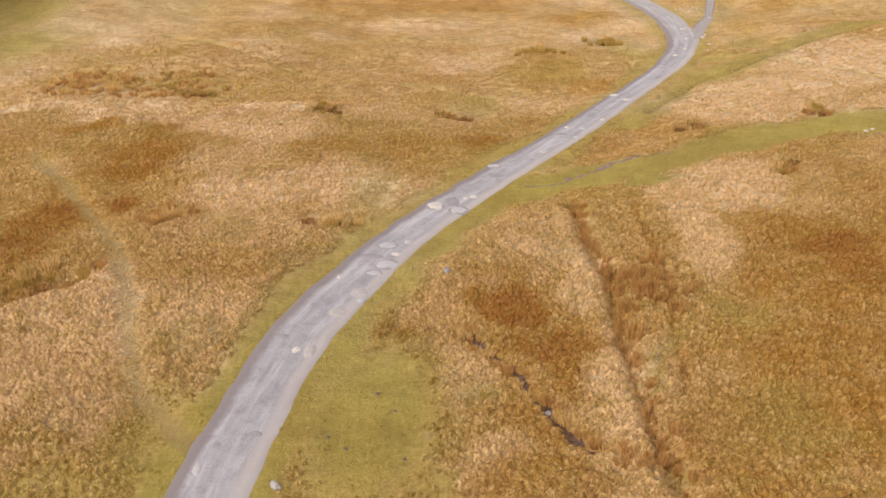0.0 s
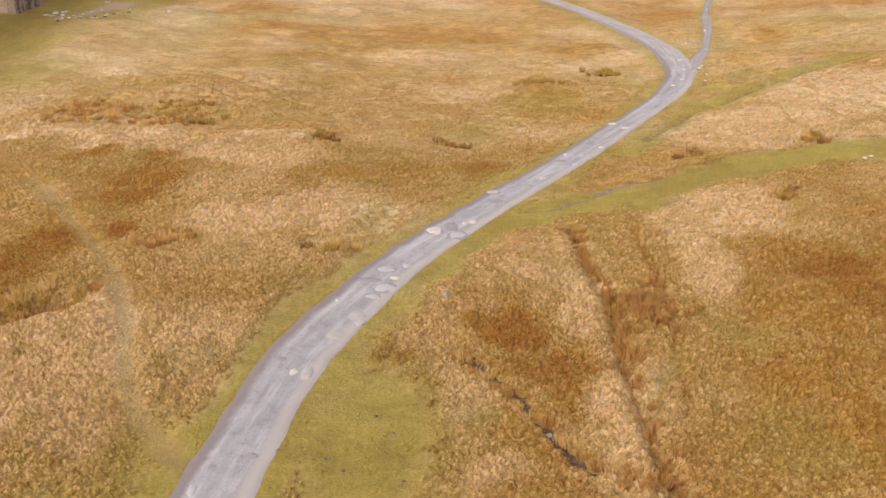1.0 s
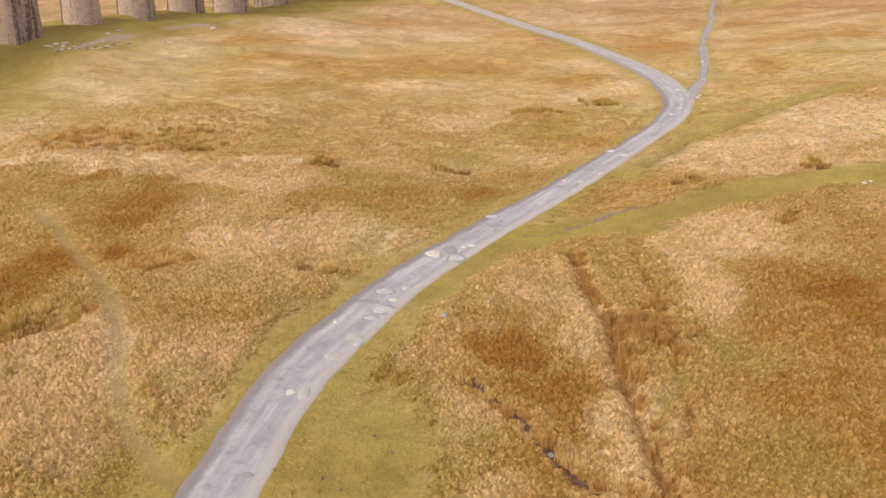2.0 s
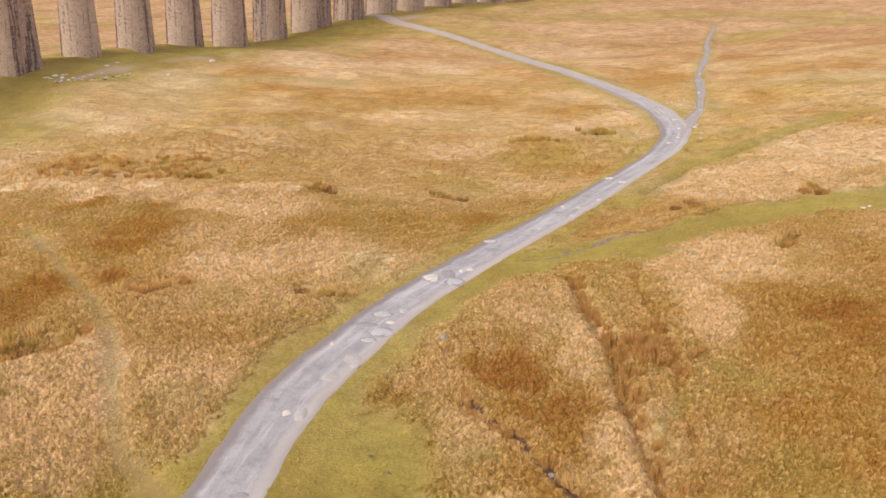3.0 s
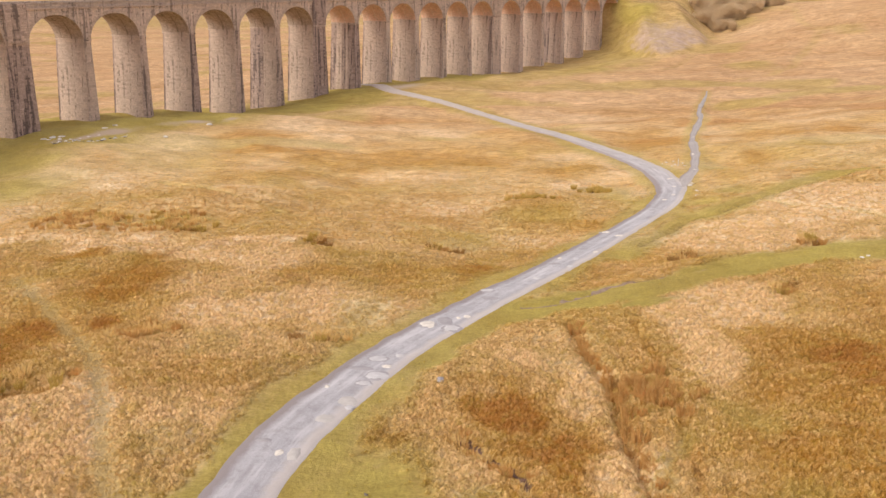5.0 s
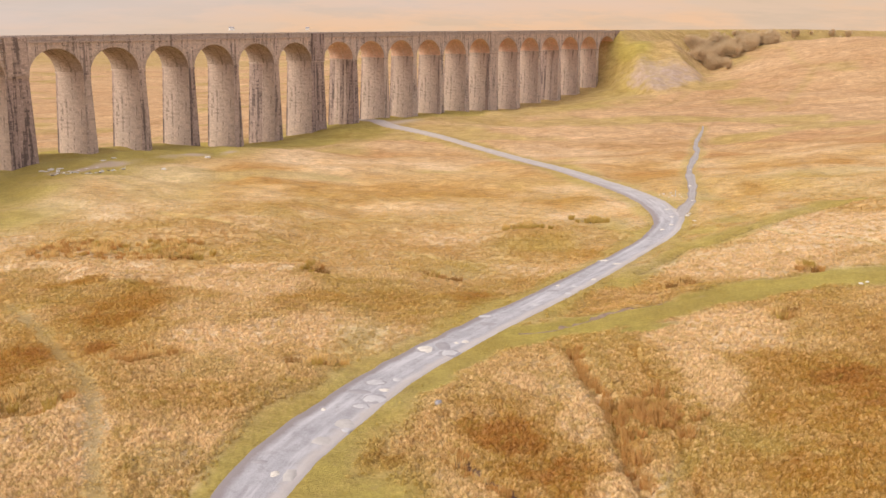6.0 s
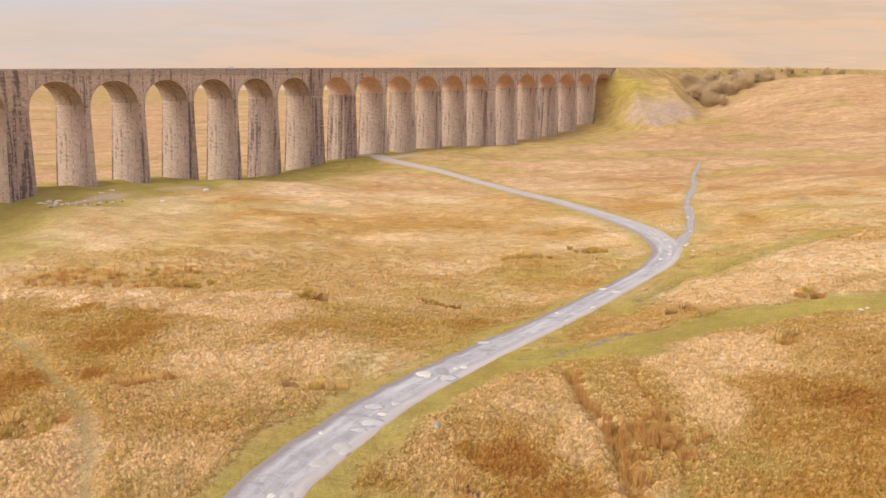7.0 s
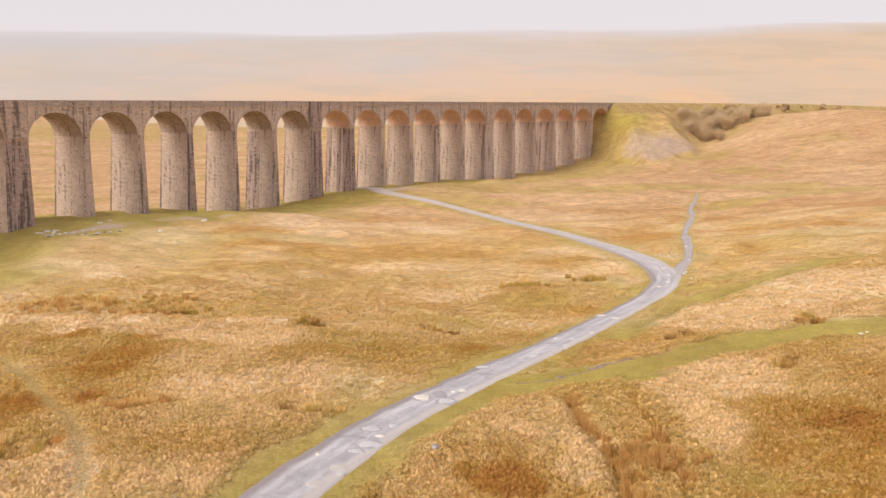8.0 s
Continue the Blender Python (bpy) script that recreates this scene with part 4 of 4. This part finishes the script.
# worn patches in the road: x, y and half sizes
WHITE_PADS = [(-1.6, 90.5, 1, 1.1), (2.4, 92.9, 0.45, 0.45), (1.5, 92.5, 0.28, 0.36), (-11.8, 63.1, 0.38, 0.55), (-9.8, 75.1, 0.22, 0.31), (22, 127, 0.8, 0.65), (23.3, 124.6, 0.6, 0.5), (14.3, 114.2, 0.3, 0.5),
              (19, 116.6, 0.35, 0.45), (38, 160.2, 0.5, 0.5), (37.3, 154, 0.4, 0.5), (35.9, 148.1, 0.4, 0.5), (33.9, 145.2, 0.45, 0.5), (-5, 79.8, 0.5, 0.4)]
PALE_PADS = [(0.8, 89.7, 1.03, 0.86), (-5.9, 81.5, 1.03, 0.8), (-4, 82.4, 0.48, 0.46), (-5.8, 77.8, 0.98, 0.98), (-6.8, 76, 0.8, 0.57), (16.2, 113.5, 0.34, 0.57), (10.7, 105.8, 0.52, 0.57), (4.9, 101.4, 0.8, 0.57),
             (-16, 48.7, 0.34, 0.69), (15.1, 110.3, 0.48, 0.48), (-7.5, 71.2, 0.41, 0.46)]
TAN_PADS = [(-9.2, 69, 0.86, 0.86), (-7.8, 72.4, 0.85, 1.1), (-10.7, 63.0, 0.5, 1.1)]
DAMP_PADS = [(-7.2, 79.2, 1.2, 0.6), (-13.2, 65.0, 0.75, 0.35), (5, 98.7, 1.1, 0.7), (-12.9, 52.4, 0.5, 0.35), (0.2, 91.6, 0.9, 1.4), (13.4, 111.6, 0.9, 0.6), (17.8, 118.5, 0.7, 0.5)]
PAD_KINDS = [(WHITE_PADS, LIMESTONE, "white limestone patch in the road"), (PALE_PADS, CHALKY, "pale worn gravel patch"),
             (TAN_PADS, TANSTONE, "tan gravel patch at the road edge"), (DAMP_PADS, SLATEGREY, "darker damp gravel patch")]
for kind, (pads, mt, lb) in enumerate(PAD_KINDS):
    for k, (px, py, rx, ry) in enumerate(pads):
        pad("patch", px, py, rx, ry, mt, 100 + 40 * kind + k, lb)
        if kind < 2 and rx > 0.78:
            pad("patch", px, py, rx * 1.25, ry * 1.22, SLATEGREY, 300 + 40 * kind + k, "darker damp rim of a road patch", -0.02)


def boulder(x, y, size, seed, flat=0.55, material=None, label="pale limestone boulder lying in the grass", group="limestone boulders"):
    rng = random.Random(seed)
    bm = bmesh.new()
    bmesh.ops.create_icosphere(bm, subdivisions=2, radius=1)
    off = Vector((rng.uniform(0, 50), rng.uniform(0, 50), 0))
    st = (rng.uniform(0.8, 1.5), rng.uniform(0.6, 1.0), flat * rng.uniform(0.8, 1.2))
    for v in bm.verts:
        d = 1 + 0.45 * noise.noise(v.co * 1.3 + off)
        v.co = Vector((v.co.x * st[0] * d, v.co.y * st[1] * d, max(v.co.z, -0.4) * st[2] * d)) * size
    ob = part("boulder", bm, material or LIMESTONE)
    ob.matrix_world = pose(x, y, ground_at(x, y) + size * flat * 0.22, rng.uniform(-8, 8), rng.uniform(-8, 8), rng.uniform(0, 360))
    return tagged(ob, label, "boulder", group)


VIADUCT_STONES = [(-79.6, 191.6, 0.85), (-78.2, 192.6, 0.7), (-80.8, 190.3, 0.6), (-77.3, 189.2, 0.45), (-79, 188.2, 0.4), (-76.6, 187.7, 0.4), (-69.9, 200.6, 0.6), (-71.3, 198.3, 0.5), (-72.3, 191.6, 0.35), (-73.5, 190.2, 0.3),
                  (-70.9, 193.6, 0.35), (-52.5, 210.4, 0.8), (-57.4, 193.8, 0.65), (-74.8, 188.6, 0.35)]
MOOR_STONES = [(41.5, 171.7, 0.3), (42.8, 169.9, 0.32), (41.9, 175, 0.25), (40.4, 174, 0.3), (39.5, 173.3, 0.22), (39.9, 154, 0.5), (40.6, 155.3, 0.35), (39.2, 146.4, 0.25), (46.6, 179.4, 0.5), (43.7, 165.8, 0.5),
               (43, 172.2, 0.22), (40.6, 170.3, 0.2), (40.1, 150.2, 0.25), (40.5, 147.9, 0.2), (51.3, 198, 0.4), (5.5, 83.4, 0.22), (5.9, 83, 0.16), (47.3, 104.6, 0.3), (48.1, 104.9, 0.24)]
for k, (bx, by, sz) in enumerate(VIADUCT_STONES + MOOR_STONES):
    boulder(bx, by, sz, 300 + k, 0.34)
for k, q in enumerate(spline([(-77, 184.4), (-74, 185.4), (-70.5, 187.6), (-67.8, 190.6), (-65.5, 194.0)], 0.42)):
    boulder(q[0] + 0.5 * math.sin(7.3 * k), q[1] + 0.7 * math.sin(4.1 * k + 1), 0.2 + 0.16 * (k * 0.618 % 1), 420 + k, 0.5, (TANSTONE, DARKSTONE, LIMESTONE, TANSTONE)[k % 4], "weathered rubble stone on the bank below the viaduct", "rubble stones")
boulder(-0.2, 75.6, 0.45, 390, 0.5, SLATEGREY, "grey stone sunk in rusty grass", "grey stones")
boulder(2.4, 64.1, 0.32, 391, 0.4, SLATEGREY, "grey stone in the peat gully", "grey stones")
boulder(7.2, 55.2, 0.3, 392, 0.4, SLATEGREY, "grey stone in the peat gully", "grey stones")
for k, (bx, by) in enumerate([(-6.6, 51.0), (-8.0, 52.4), (-3.6, 55.5), (-22.5, 64.5), (-2.6, 50.0), (-5.0, 57.6)]):
    boulder(bx, by, 0.15, 395 + k, 0.6, DARKSTONE, "small dark stone on the green verge", "small dark stones")

boulder(-10.7, 47.2, 0.36, 394, 0.7, TANSTONE, "brown stone at the road edge", "grey stones")

# waymark post at the fork
post = new("waymark_post")
post.location = (41.7, 170.4, ground_at(41.7, 170.4) - 0.05)
tagged(post, "pale wooden waymark post beside the path fork", "post")
bm = bmesh.new()
bmesh.ops.create_cube(bm, size=1, matrix=pose(0, 0, 0.65) @ Matrix.Diagonal((0.14, 0.14, 1.3, 1)))
bmesh.ops.bevel(bm, geom=bm.edges[:], offset=0.015, segments=1, affect="EDGES")
part("shaft", bm, WOOD, post)
bm = bmesh.new()
bmesh.ops.create_cone(bm, cap_ends=True, segments=4, radius1=0.115, radius2=0.01, depth=0.1, matrix=pose(0, 0, 1.35, 0, 0, 45))
part("cap", bm, WOOD, post)
bm = bmesh.new()
bmesh.ops.create_cube(bm, size=1, matrix=pose(0, -0.085, 1.05) @ Matrix.Diagonal((0.12, 0.02, 0.12, 1)))
part("disc_plate", bm, PAINT, post, "small white waymark plate")


# ---- rushes ----
def rush_mesh(name, seed, blades, tall, spread, material):
    rng = np.random.RandomState(seed)
    a, r = rng.uniform(0, 2 * math.pi, blades), spread * np.sqrt(rng.uniform(0, 1, blades))
    bx, by = r * np.cos(a), r * np.sin(a)
    h, lean, face = tall * rng.uniform(0.6, 1.1, blades), rng.uniform(0.1, 0.4, blades), rng.uniform(0, math.pi, blades)
    w = 0.034
    out = a + rng.uniform(-0.6, 0.6, blades)
    v = np.zeros((blades, 5, 3))
    for k, (u, wd) in enumerate(((0, -1), (0, 1), (0.55, 0.7), (0.55, -0.7), (1, 0))):
        v[:, k, 0] = bx + np.cos(face) * w * wd + np.cos(out) * lean * h * u ** 1.6
        v[:, k, 1] = by + np.sin(face) * w * wd + np.sin(out) * lean * h * u ** 1.6
        v[:, k, 2] = h * u - 0.08
    faces = []
    for i in range(blades):
        o = i * 5
        faces += [(o, o + 1, o + 2, o + 3), (o + 3, o + 2, o + 4)]
    me = bpy.data.meshes.new(name)
    me.from_pydata(v.reshape(-1, 3).tolist(), [], faces)
    me.materials.append(material)
    return me


RUSH = [rush_mesh("rush_clump", 500 + k, 90, t, sp, m) for k, (t, sp, m) in enumerate(((0.75, 0.35, RUSHES), (0.9, 0.45, RUSHES), (0.65, 0.4, RUSHGREEN), (0.8, 0.35, RUSHGREEN), (0.7, 0.45, RUSHDARK), (0.75, 0.5, RUSHSTRAW)))]
rng = random.Random(7)


def rush(x, y, which, label, group):
    ob = new("rush_clump", RUSH[which])
    sc = rng.uniform(0.8, 1.5)
    ob.matrix_world = pose(x, y, ground_at(x, y), 0, 0, rng.uniform(0, 360)) @ Matrix.Diagonal((sc, sc, sc, 1))
    tagged(ob, label, "rushes", group)


for q in spline(DITCH, 0.5)[::2]:
    if q[1] > 42:
        rush(q[0] + rng.gauss(0.3, 0.5), q[1] + rng.gauss(0, 0.3), rng.choice((0, 1, 1)), "rust-brown rush clump growing in the ditch", "rushes in the ditch")
for q in spline(PEAT_CRACK, 0.5)[::2]:
    rush(q[0] + rng.choice((-1, 1)) * rng.uniform(0.3, 0.9), q[1] + rng.gauss(0, 0.3), rng.choice((0, 0, 5)), "rust-brown rush clump on the rim of the peat gully", "rushes by the peat gully")
for k in range(44):
    rush(17.3 + rng.gauss(0, 1.5), 73.4 + rng.gauss(0, 2.0), rng.choice((0, 1)), "rust-brown rush clump in a wet hollow", "rushes in the ditch")
for hx, hy, a, b, dep, turn in HOLLOWS:
    for k in range(int(7 + 1.5 * a) if a < 4 else int(2 + a)):
        u, v = rng.gauss(0, 0.5) * a, rng.gauss(0.35, 0.5) * b
        c_, s_ = math.cos(radians(turn)), math.sin(radians(turn))
        rush(hx + u * c_ - v * s_, hy + u * s_ + v * c_, rng.choice((0, 3, 5, 4) if dep > 1.2 or a < 3 else (2, 3, 5)), "olive and brown rush clump in a boggy hollow", "rushes in the hollows")
for k in range(36):
    u = rng.random()
    rush(-39.5 + 8.0 * u + rng.gauss(0, 0.9), 69.6 + 6.6 * u * u + rng.gauss(0.4, 0.7), rng.choice((4, 0, 3, 0)), "brown rush clump in a boggy hollow", "rushes in the hollows")
for k in range(22):
    rush(-34.6 + rng.gauss(0, 1.5), 124.6 + abs(rng.gauss(0, 1.4)), rng.choice((2, 3, 4)), "olive rush clump at the wet end of a hollow", "rushes in the hollows")
for k in range(20):
    rush(-37.5 + rng.gauss(0, 1.6), 73.2 + rng.gauss(0, 1.4), rng.choice((2, 3, 5)), "olive and straw rush clump in a boggy hollow", "rushes in the hollows")


for cx, cy, wx, wy, many in ((-29.6, 85.6, 1.5, 1.0, 12), (12.3, 50.8, 0.7, 1.4, 8), (-27.6, 88.4, 1.0, 0.8, 6)):
    for k in range(many):
        rush(cx + rng.gauss(0, wx), cy + rng.gauss(0, wy), rng.choice((5, 0)), "pale straw rush clump among tussocks", "rushes among the tussocks")


for cx, cy, wx, wy in ((12.8, 149.6, 1.7, 0.8), (24.6, 156.0, 1.7, 1.3)):
    for k in range(14):
        rush(cx + rng.gauss(0, wx), cy + rng.gauss(0, wy), rng.choice((2, 3)), "olive rush clump in a boggy hollow", "rushes in the hollows")


# the wide hollow's rushes, too many to tell apart
bed_rs = np.random.RandomState(77)
bed_v, bed_f, bed_m = [], [], []
for k in range(150):
    u = bed_rs.uniform()
    x_, y_ = -57 + 23 * u + bed_rs.normal(0, 1.0), 131 - 2.0 * u + 6.0 * bed_rs.uniform(-0.9, 1.0)
    which = int(bed_rs.choice((0, 1, 5, 5, 2)))
    src, a_, sc = RUSH[which], bed_rs.uniform(0, 6.28), bed_rs.uniform(0.7, 1.25)
    co = np.zeros(3 * len(src.vertices))
    src.vertices.foreach_get("co", co)
    co = co.reshape(-1, 3) * sc
    base = sum(len(q) for q in bed_v)
    bed_v.append(np.stack([x_ + co[:, 0] * math.cos(a_) - co[:, 1] * math.sin(a_), y_ + co[:, 0] * math.sin(a_) + co[:, 1] * math.cos(a_), ground_at(x_, y_) + co[:, 2]], -1))
    bed_f += [[base + q for q in f.vertices] for f in src.polygons]
    bed_m += [(0, 0, 1, 1, 1, 2)[which]] * len(src.polygons)
bed = mesh_object("rush_bed", np.concatenate(bed_v).tolist(), bed_f, [RUSHES, RUSHOLIVE, RUSHSTRAW])
bed.data.polygons.foreach_set("material_index", bed_m)
tagged(bed, "straw and rust rushes filling a wide boggy hollow", "rushes", kind="stuff")


# ---- tussock grass ----
def tuft_row(rs, y0, y1, per, size, blades):
    """Drooping tufts between y0 and y1: their blades' corners and colours."""
    half = 0.5 * y1 + 9
    n = int(2 * half * (y1 - y0) * per)
    x, y = rs.uniform(-half, half, n), rs.uniform(y0, y1, n)
    keep = (np.abs(x) < 0.5 * y + 8) & (rs.uniform(0, 1, n) > smooth(140, 215, y))
    x, y = x[keep], y[keep]
    rd, rw = line_distance(x, y, ROAD_LINE)
    sd, sw = line_distance(x, y, SIDE_LINE)
    pd, _ = line_distance(x, y, PEAT_CRACK, 6)
    od, _ = line_distance(x, y, OLD_TRACK, 6)
    g, r, p = zones(x, y)
    d = to_arc(x, y)[1]
    bare = 0.97 * smooth(0.36, 0.72, g) + 0.6 * np.exp(-(od / 0.8) ** 2)
    keep = (rd - rw > 0.2) & (sd - sw > 0.15) & (rs.uniform(0, 1, x.shape) > bare) & (pd > 0.5) & ~(np.abs(d - DEPTH / 2) < 6)
    x, y, g, r, p = x[keep], y[keep], g[keep], r[keep], p[keep]
    n = len(x)
    size = size * rs.uniform(0.6, 1.35, n) * (1 - 0.5 * g) * (1 - 0.5 * np.exp(-(od[keep] / 1.3) ** 2))
    z = height(x, y)
    # each blade springs from the crown of its tuft and droops outwards
    a = rs.uniform(0, 2 * math.pi, (n, blades))
    crown = size[:, None] * rs.uniform(0.35, 0.68, (n, blades)) * np.clip(1.25 - 0.0065 * (y[:, None] - 50), 0.3, 1.15)
    reach = size[:, None] * rs.uniform(0.45, 1.05, (n, blades))
    tip = crown * rs.uniform(-0.25, 0.65, (n, blades))
    root = 0.25 * size[:, None] * rs.uniform(0, 1, (n, blades))
    w = size[:, None] * rs.uniform(0.034, 0.074, (n, blades)) * (1 + 0.9 * smooth(70, 170, y))[:, None]
    v = np.zeros((n, blades, 3, 3), np.float32)
    bx, by = x[:, None] + root * np.cos(a), y[:, None] + root * np.sin(a)
    v[..., 0, 0], v[..., 0, 1], v[..., 0, 2] = bx - w * np.sin(a), by + w * np.cos(a), z[:, None] + crown
    v[..., 1, 0], v[..., 1, 1], v[..., 1, 2] = bx + w * np.sin(a), by - w * np.cos(a), z[:, None] + crown
    v[..., 2, 0], v[..., 2, 1], v[..., 2, 2] = bx + reach * np.cos(a), by + reach * np.sin(a), z[:, None] + tip
    calm = 1 - 0.75 * smooth(62, 125, y)[:, None]
    tone = np.clip(0.5 + calm * (rs.normal(0, 0.2, n)[:, None] + rs.normal(0, 0.24, (n, blades))), 0, 1)
    col = np.zeros((n, blades, 3, 4), np.float32)
    for k, q in enumerate((g, r, p)):
        col[..., k] = q[:, None, None]
    col[..., 3] = tone[..., None]
    return v.reshape(-1, 3), col.reshape(-1, 4)


def tussocks(name, seed, rows, label):
    """One sward of tufts: rows of (y from, y to, tufts per square metre, size, blades each)."""
    rs = np.random.RandomState(seed)
    built = [tuft_row(rs, *row) for row in rows]
    v, col = (np.concatenate([q[k] for q in built]) for k in (0, 1))
    m = len(v) // 3
    me = bpy.data.meshes.new(name)
    me.vertices.add(3 * m)
    me.vertices.foreach_set("co", v.ravel())
    me.loops.add(3 * m)
    me.loops.foreach_set("vertex_index", np.arange(3 * m, dtype=np.int32))
    me.polygons.add(m)
    me.polygons.foreach_set("loop_start", np.arange(0, 3 * m, 3, dtype=np.int32))
    me.materials.append(BLADES)
    me.update(calc_edges=True)
    me.attributes.new("zones", "FLOAT_COLOR", "POINT").data.foreach_set("color", col.ravel())
    return tagged(new(name, me), label, "grass", kind="stuff")


tussocks("tussock_grass", 11, [(41, 60, 15.0, 0.42, 26), (60, 85, 14.0, 0.42, 25), (85, 120, 7.5, 0.45, 18), (120, 150, 4.2, 0.45, 12), (150, 215, 3.2, 0.42, 8)],
         "straw-coloured drooping moorland tussock grass")


# ---- bushes by the rail bank ----
def twig_bush(seed, tall):
    rng = random.Random(seed)
    bush = new("bush")
    bm = bmesh.new()
    tips = []
    for k in range(6):
        a, lean = rng.uniform(0, 6.28), rng.uniform(0.15, 0.55)
        p0, r0 = Vector((0, 0, -0.3)), 0.11
        for j in range(3):
            p1 = p0 + Vector((math.cos(a) * lean, math.sin(a) * lean, 1)).normalized() * tall * 0.27
            q = (p1 - p0).to_track_quat("Z", "Y").to_matrix().to_4x4()
            bmesh.ops.create_cone(bm, cap_ends=False, segments=5, radius1=r0, radius2=r0 * 0.65, depth=(p1 - p0).length, matrix=Matrix.Translation((p0 + p1) / 2) @ q)
            tips.append(p1.copy())
            p0, r0, a, lean = p1, r0 * 0.65, a + rng.uniform(-0.8, 0.8), lean + rng.uniform(-0.1, 0.25)
    part("branches", bm, BARK, bush)
    rs = np.random.RandomState(seed)
    n = 3600
    base = np.array([tuple(t) for t in tips])[rs.randint(0, len(tips), n)]
    c = base + rs.normal(0, tall * 0.14, (n, 3))
    c[:, 2] = np.maximum(c[:, 2], 0.15)
    d = rs.normal(0, 1, (n, 3)) + np.array([0, 0, 0.8])
    d /= np.linalg.norm(d, axis=1)[:, None]
    e = np.cross(d, rs.normal(0, 1, (n, 3)))
    e /= np.linalg.norm(e, axis=1)[:, None]
    ln = tall * rs.uniform(0.09, 0.2, (n, 1))
    v = np.stack([c - e * ln * 0.09, c + e * ln * 0.09, c + d * ln], 1).reshape(-1, 3)
    mesh_object("crown", v.tolist(), [(3 * i, 3 * i + 1, 3 * i + 2) for i in range(n)], BUSH, bush)
    return tagged(bush, "bare brown-grey bush on the railway bank", "bush", "bushes by the railway bank")


stock = [twig_bush(700 + k, t) for k, t in enumerate((5.4, 4.4, 6.2, 3.6))]
# a thicket up the bank's face, thinning out along the crest
spots = []
for k in range(96):
    t_, u_ = rng.random() ** 1.2, rng.random()
    lo_, hi_ = (110 + 48 * t_, 427 + 40 * t_), (115 + 60 * t_, 466 + 68 * t_)
    spots.append(tuple(float(q) for q in to_arc(np.array(lo_[0] + (hi_[0] - lo_[0]) * u_), np.array(lo_[1] + (hi_[1] - lo_[1]) * u_))))
sizes = [1.0] * len(spots)
for k in range(26):
    u_ = rng.random()
    spots.append((372 + 180 * u_ ** 1.3, -3.5 - 3.5 * rng.random()))
    sizes.append(rng.uniform(0.4, 0.7))
for k in range(14):
    q = to_arc(np.array(112 + 13 * rng.random()), np.array(427 + 9 * rng.random()))
    spots.append((float(q[0]), float(q[1])))
    sizes.append(rng.uniform(0.5, 0.75))
for k, (s_, d_) in enumerate(spots):
    x_, y_ = arc(s_, d_)
    m_ = pose(x_, y_, ground_at(x_, y_) - 0.05, 0, 0, rng.uniform(0, 360)) @ Matrix.Scale(sizes[k], 4)
    if k < 4:
        stock[k].matrix_world = m_
    else:
        copy_thing(stock[k % 4], m_)


# ---- far farmhouses at the foot of the fell ----
def farmhouse(deg, r, long):
    house = new("farmhouse")
    a = radians(deg)
    house.matrix_world = pose(r * math.sin(a), r * math.cos(a), fell_z(deg, r) - 1.5, 0, 0, -deg + 12)
    bm = bmesh.new()
    bmesh.ops.create_cube(bm, size=1, matrix=pose(0, 0, 2.2) @ Matrix.Diagonal((long, 5, 4.4, 1)))
    part("wall", bm, PAINT, house)
    bm = bmesh.new()
    pts = [bm.verts.new(p) for x in (-long / 2 - 0.3, long / 2 + 0.3) for p in ((x, -3.0, 4.3), (x, 3.0, 4.3), (x, 0, 6.4))]
    for f in ((0, 1, 2), (3, 5, 4), (0, 3, 4, 1), (0, 2, 5, 3), (1, 4, 5, 2)):
        bm.faces.new([pts[k] for k in f])
    part("roof", bm, SLATEGREY, house, "grey slate roof")
    tagged(house, "small white farmhouse at the foot of the misty fell", "house", "far farmhouses")


farmhouse(-12.4, 1790, 9)
farmhouse(-8.11, 1800, 6)
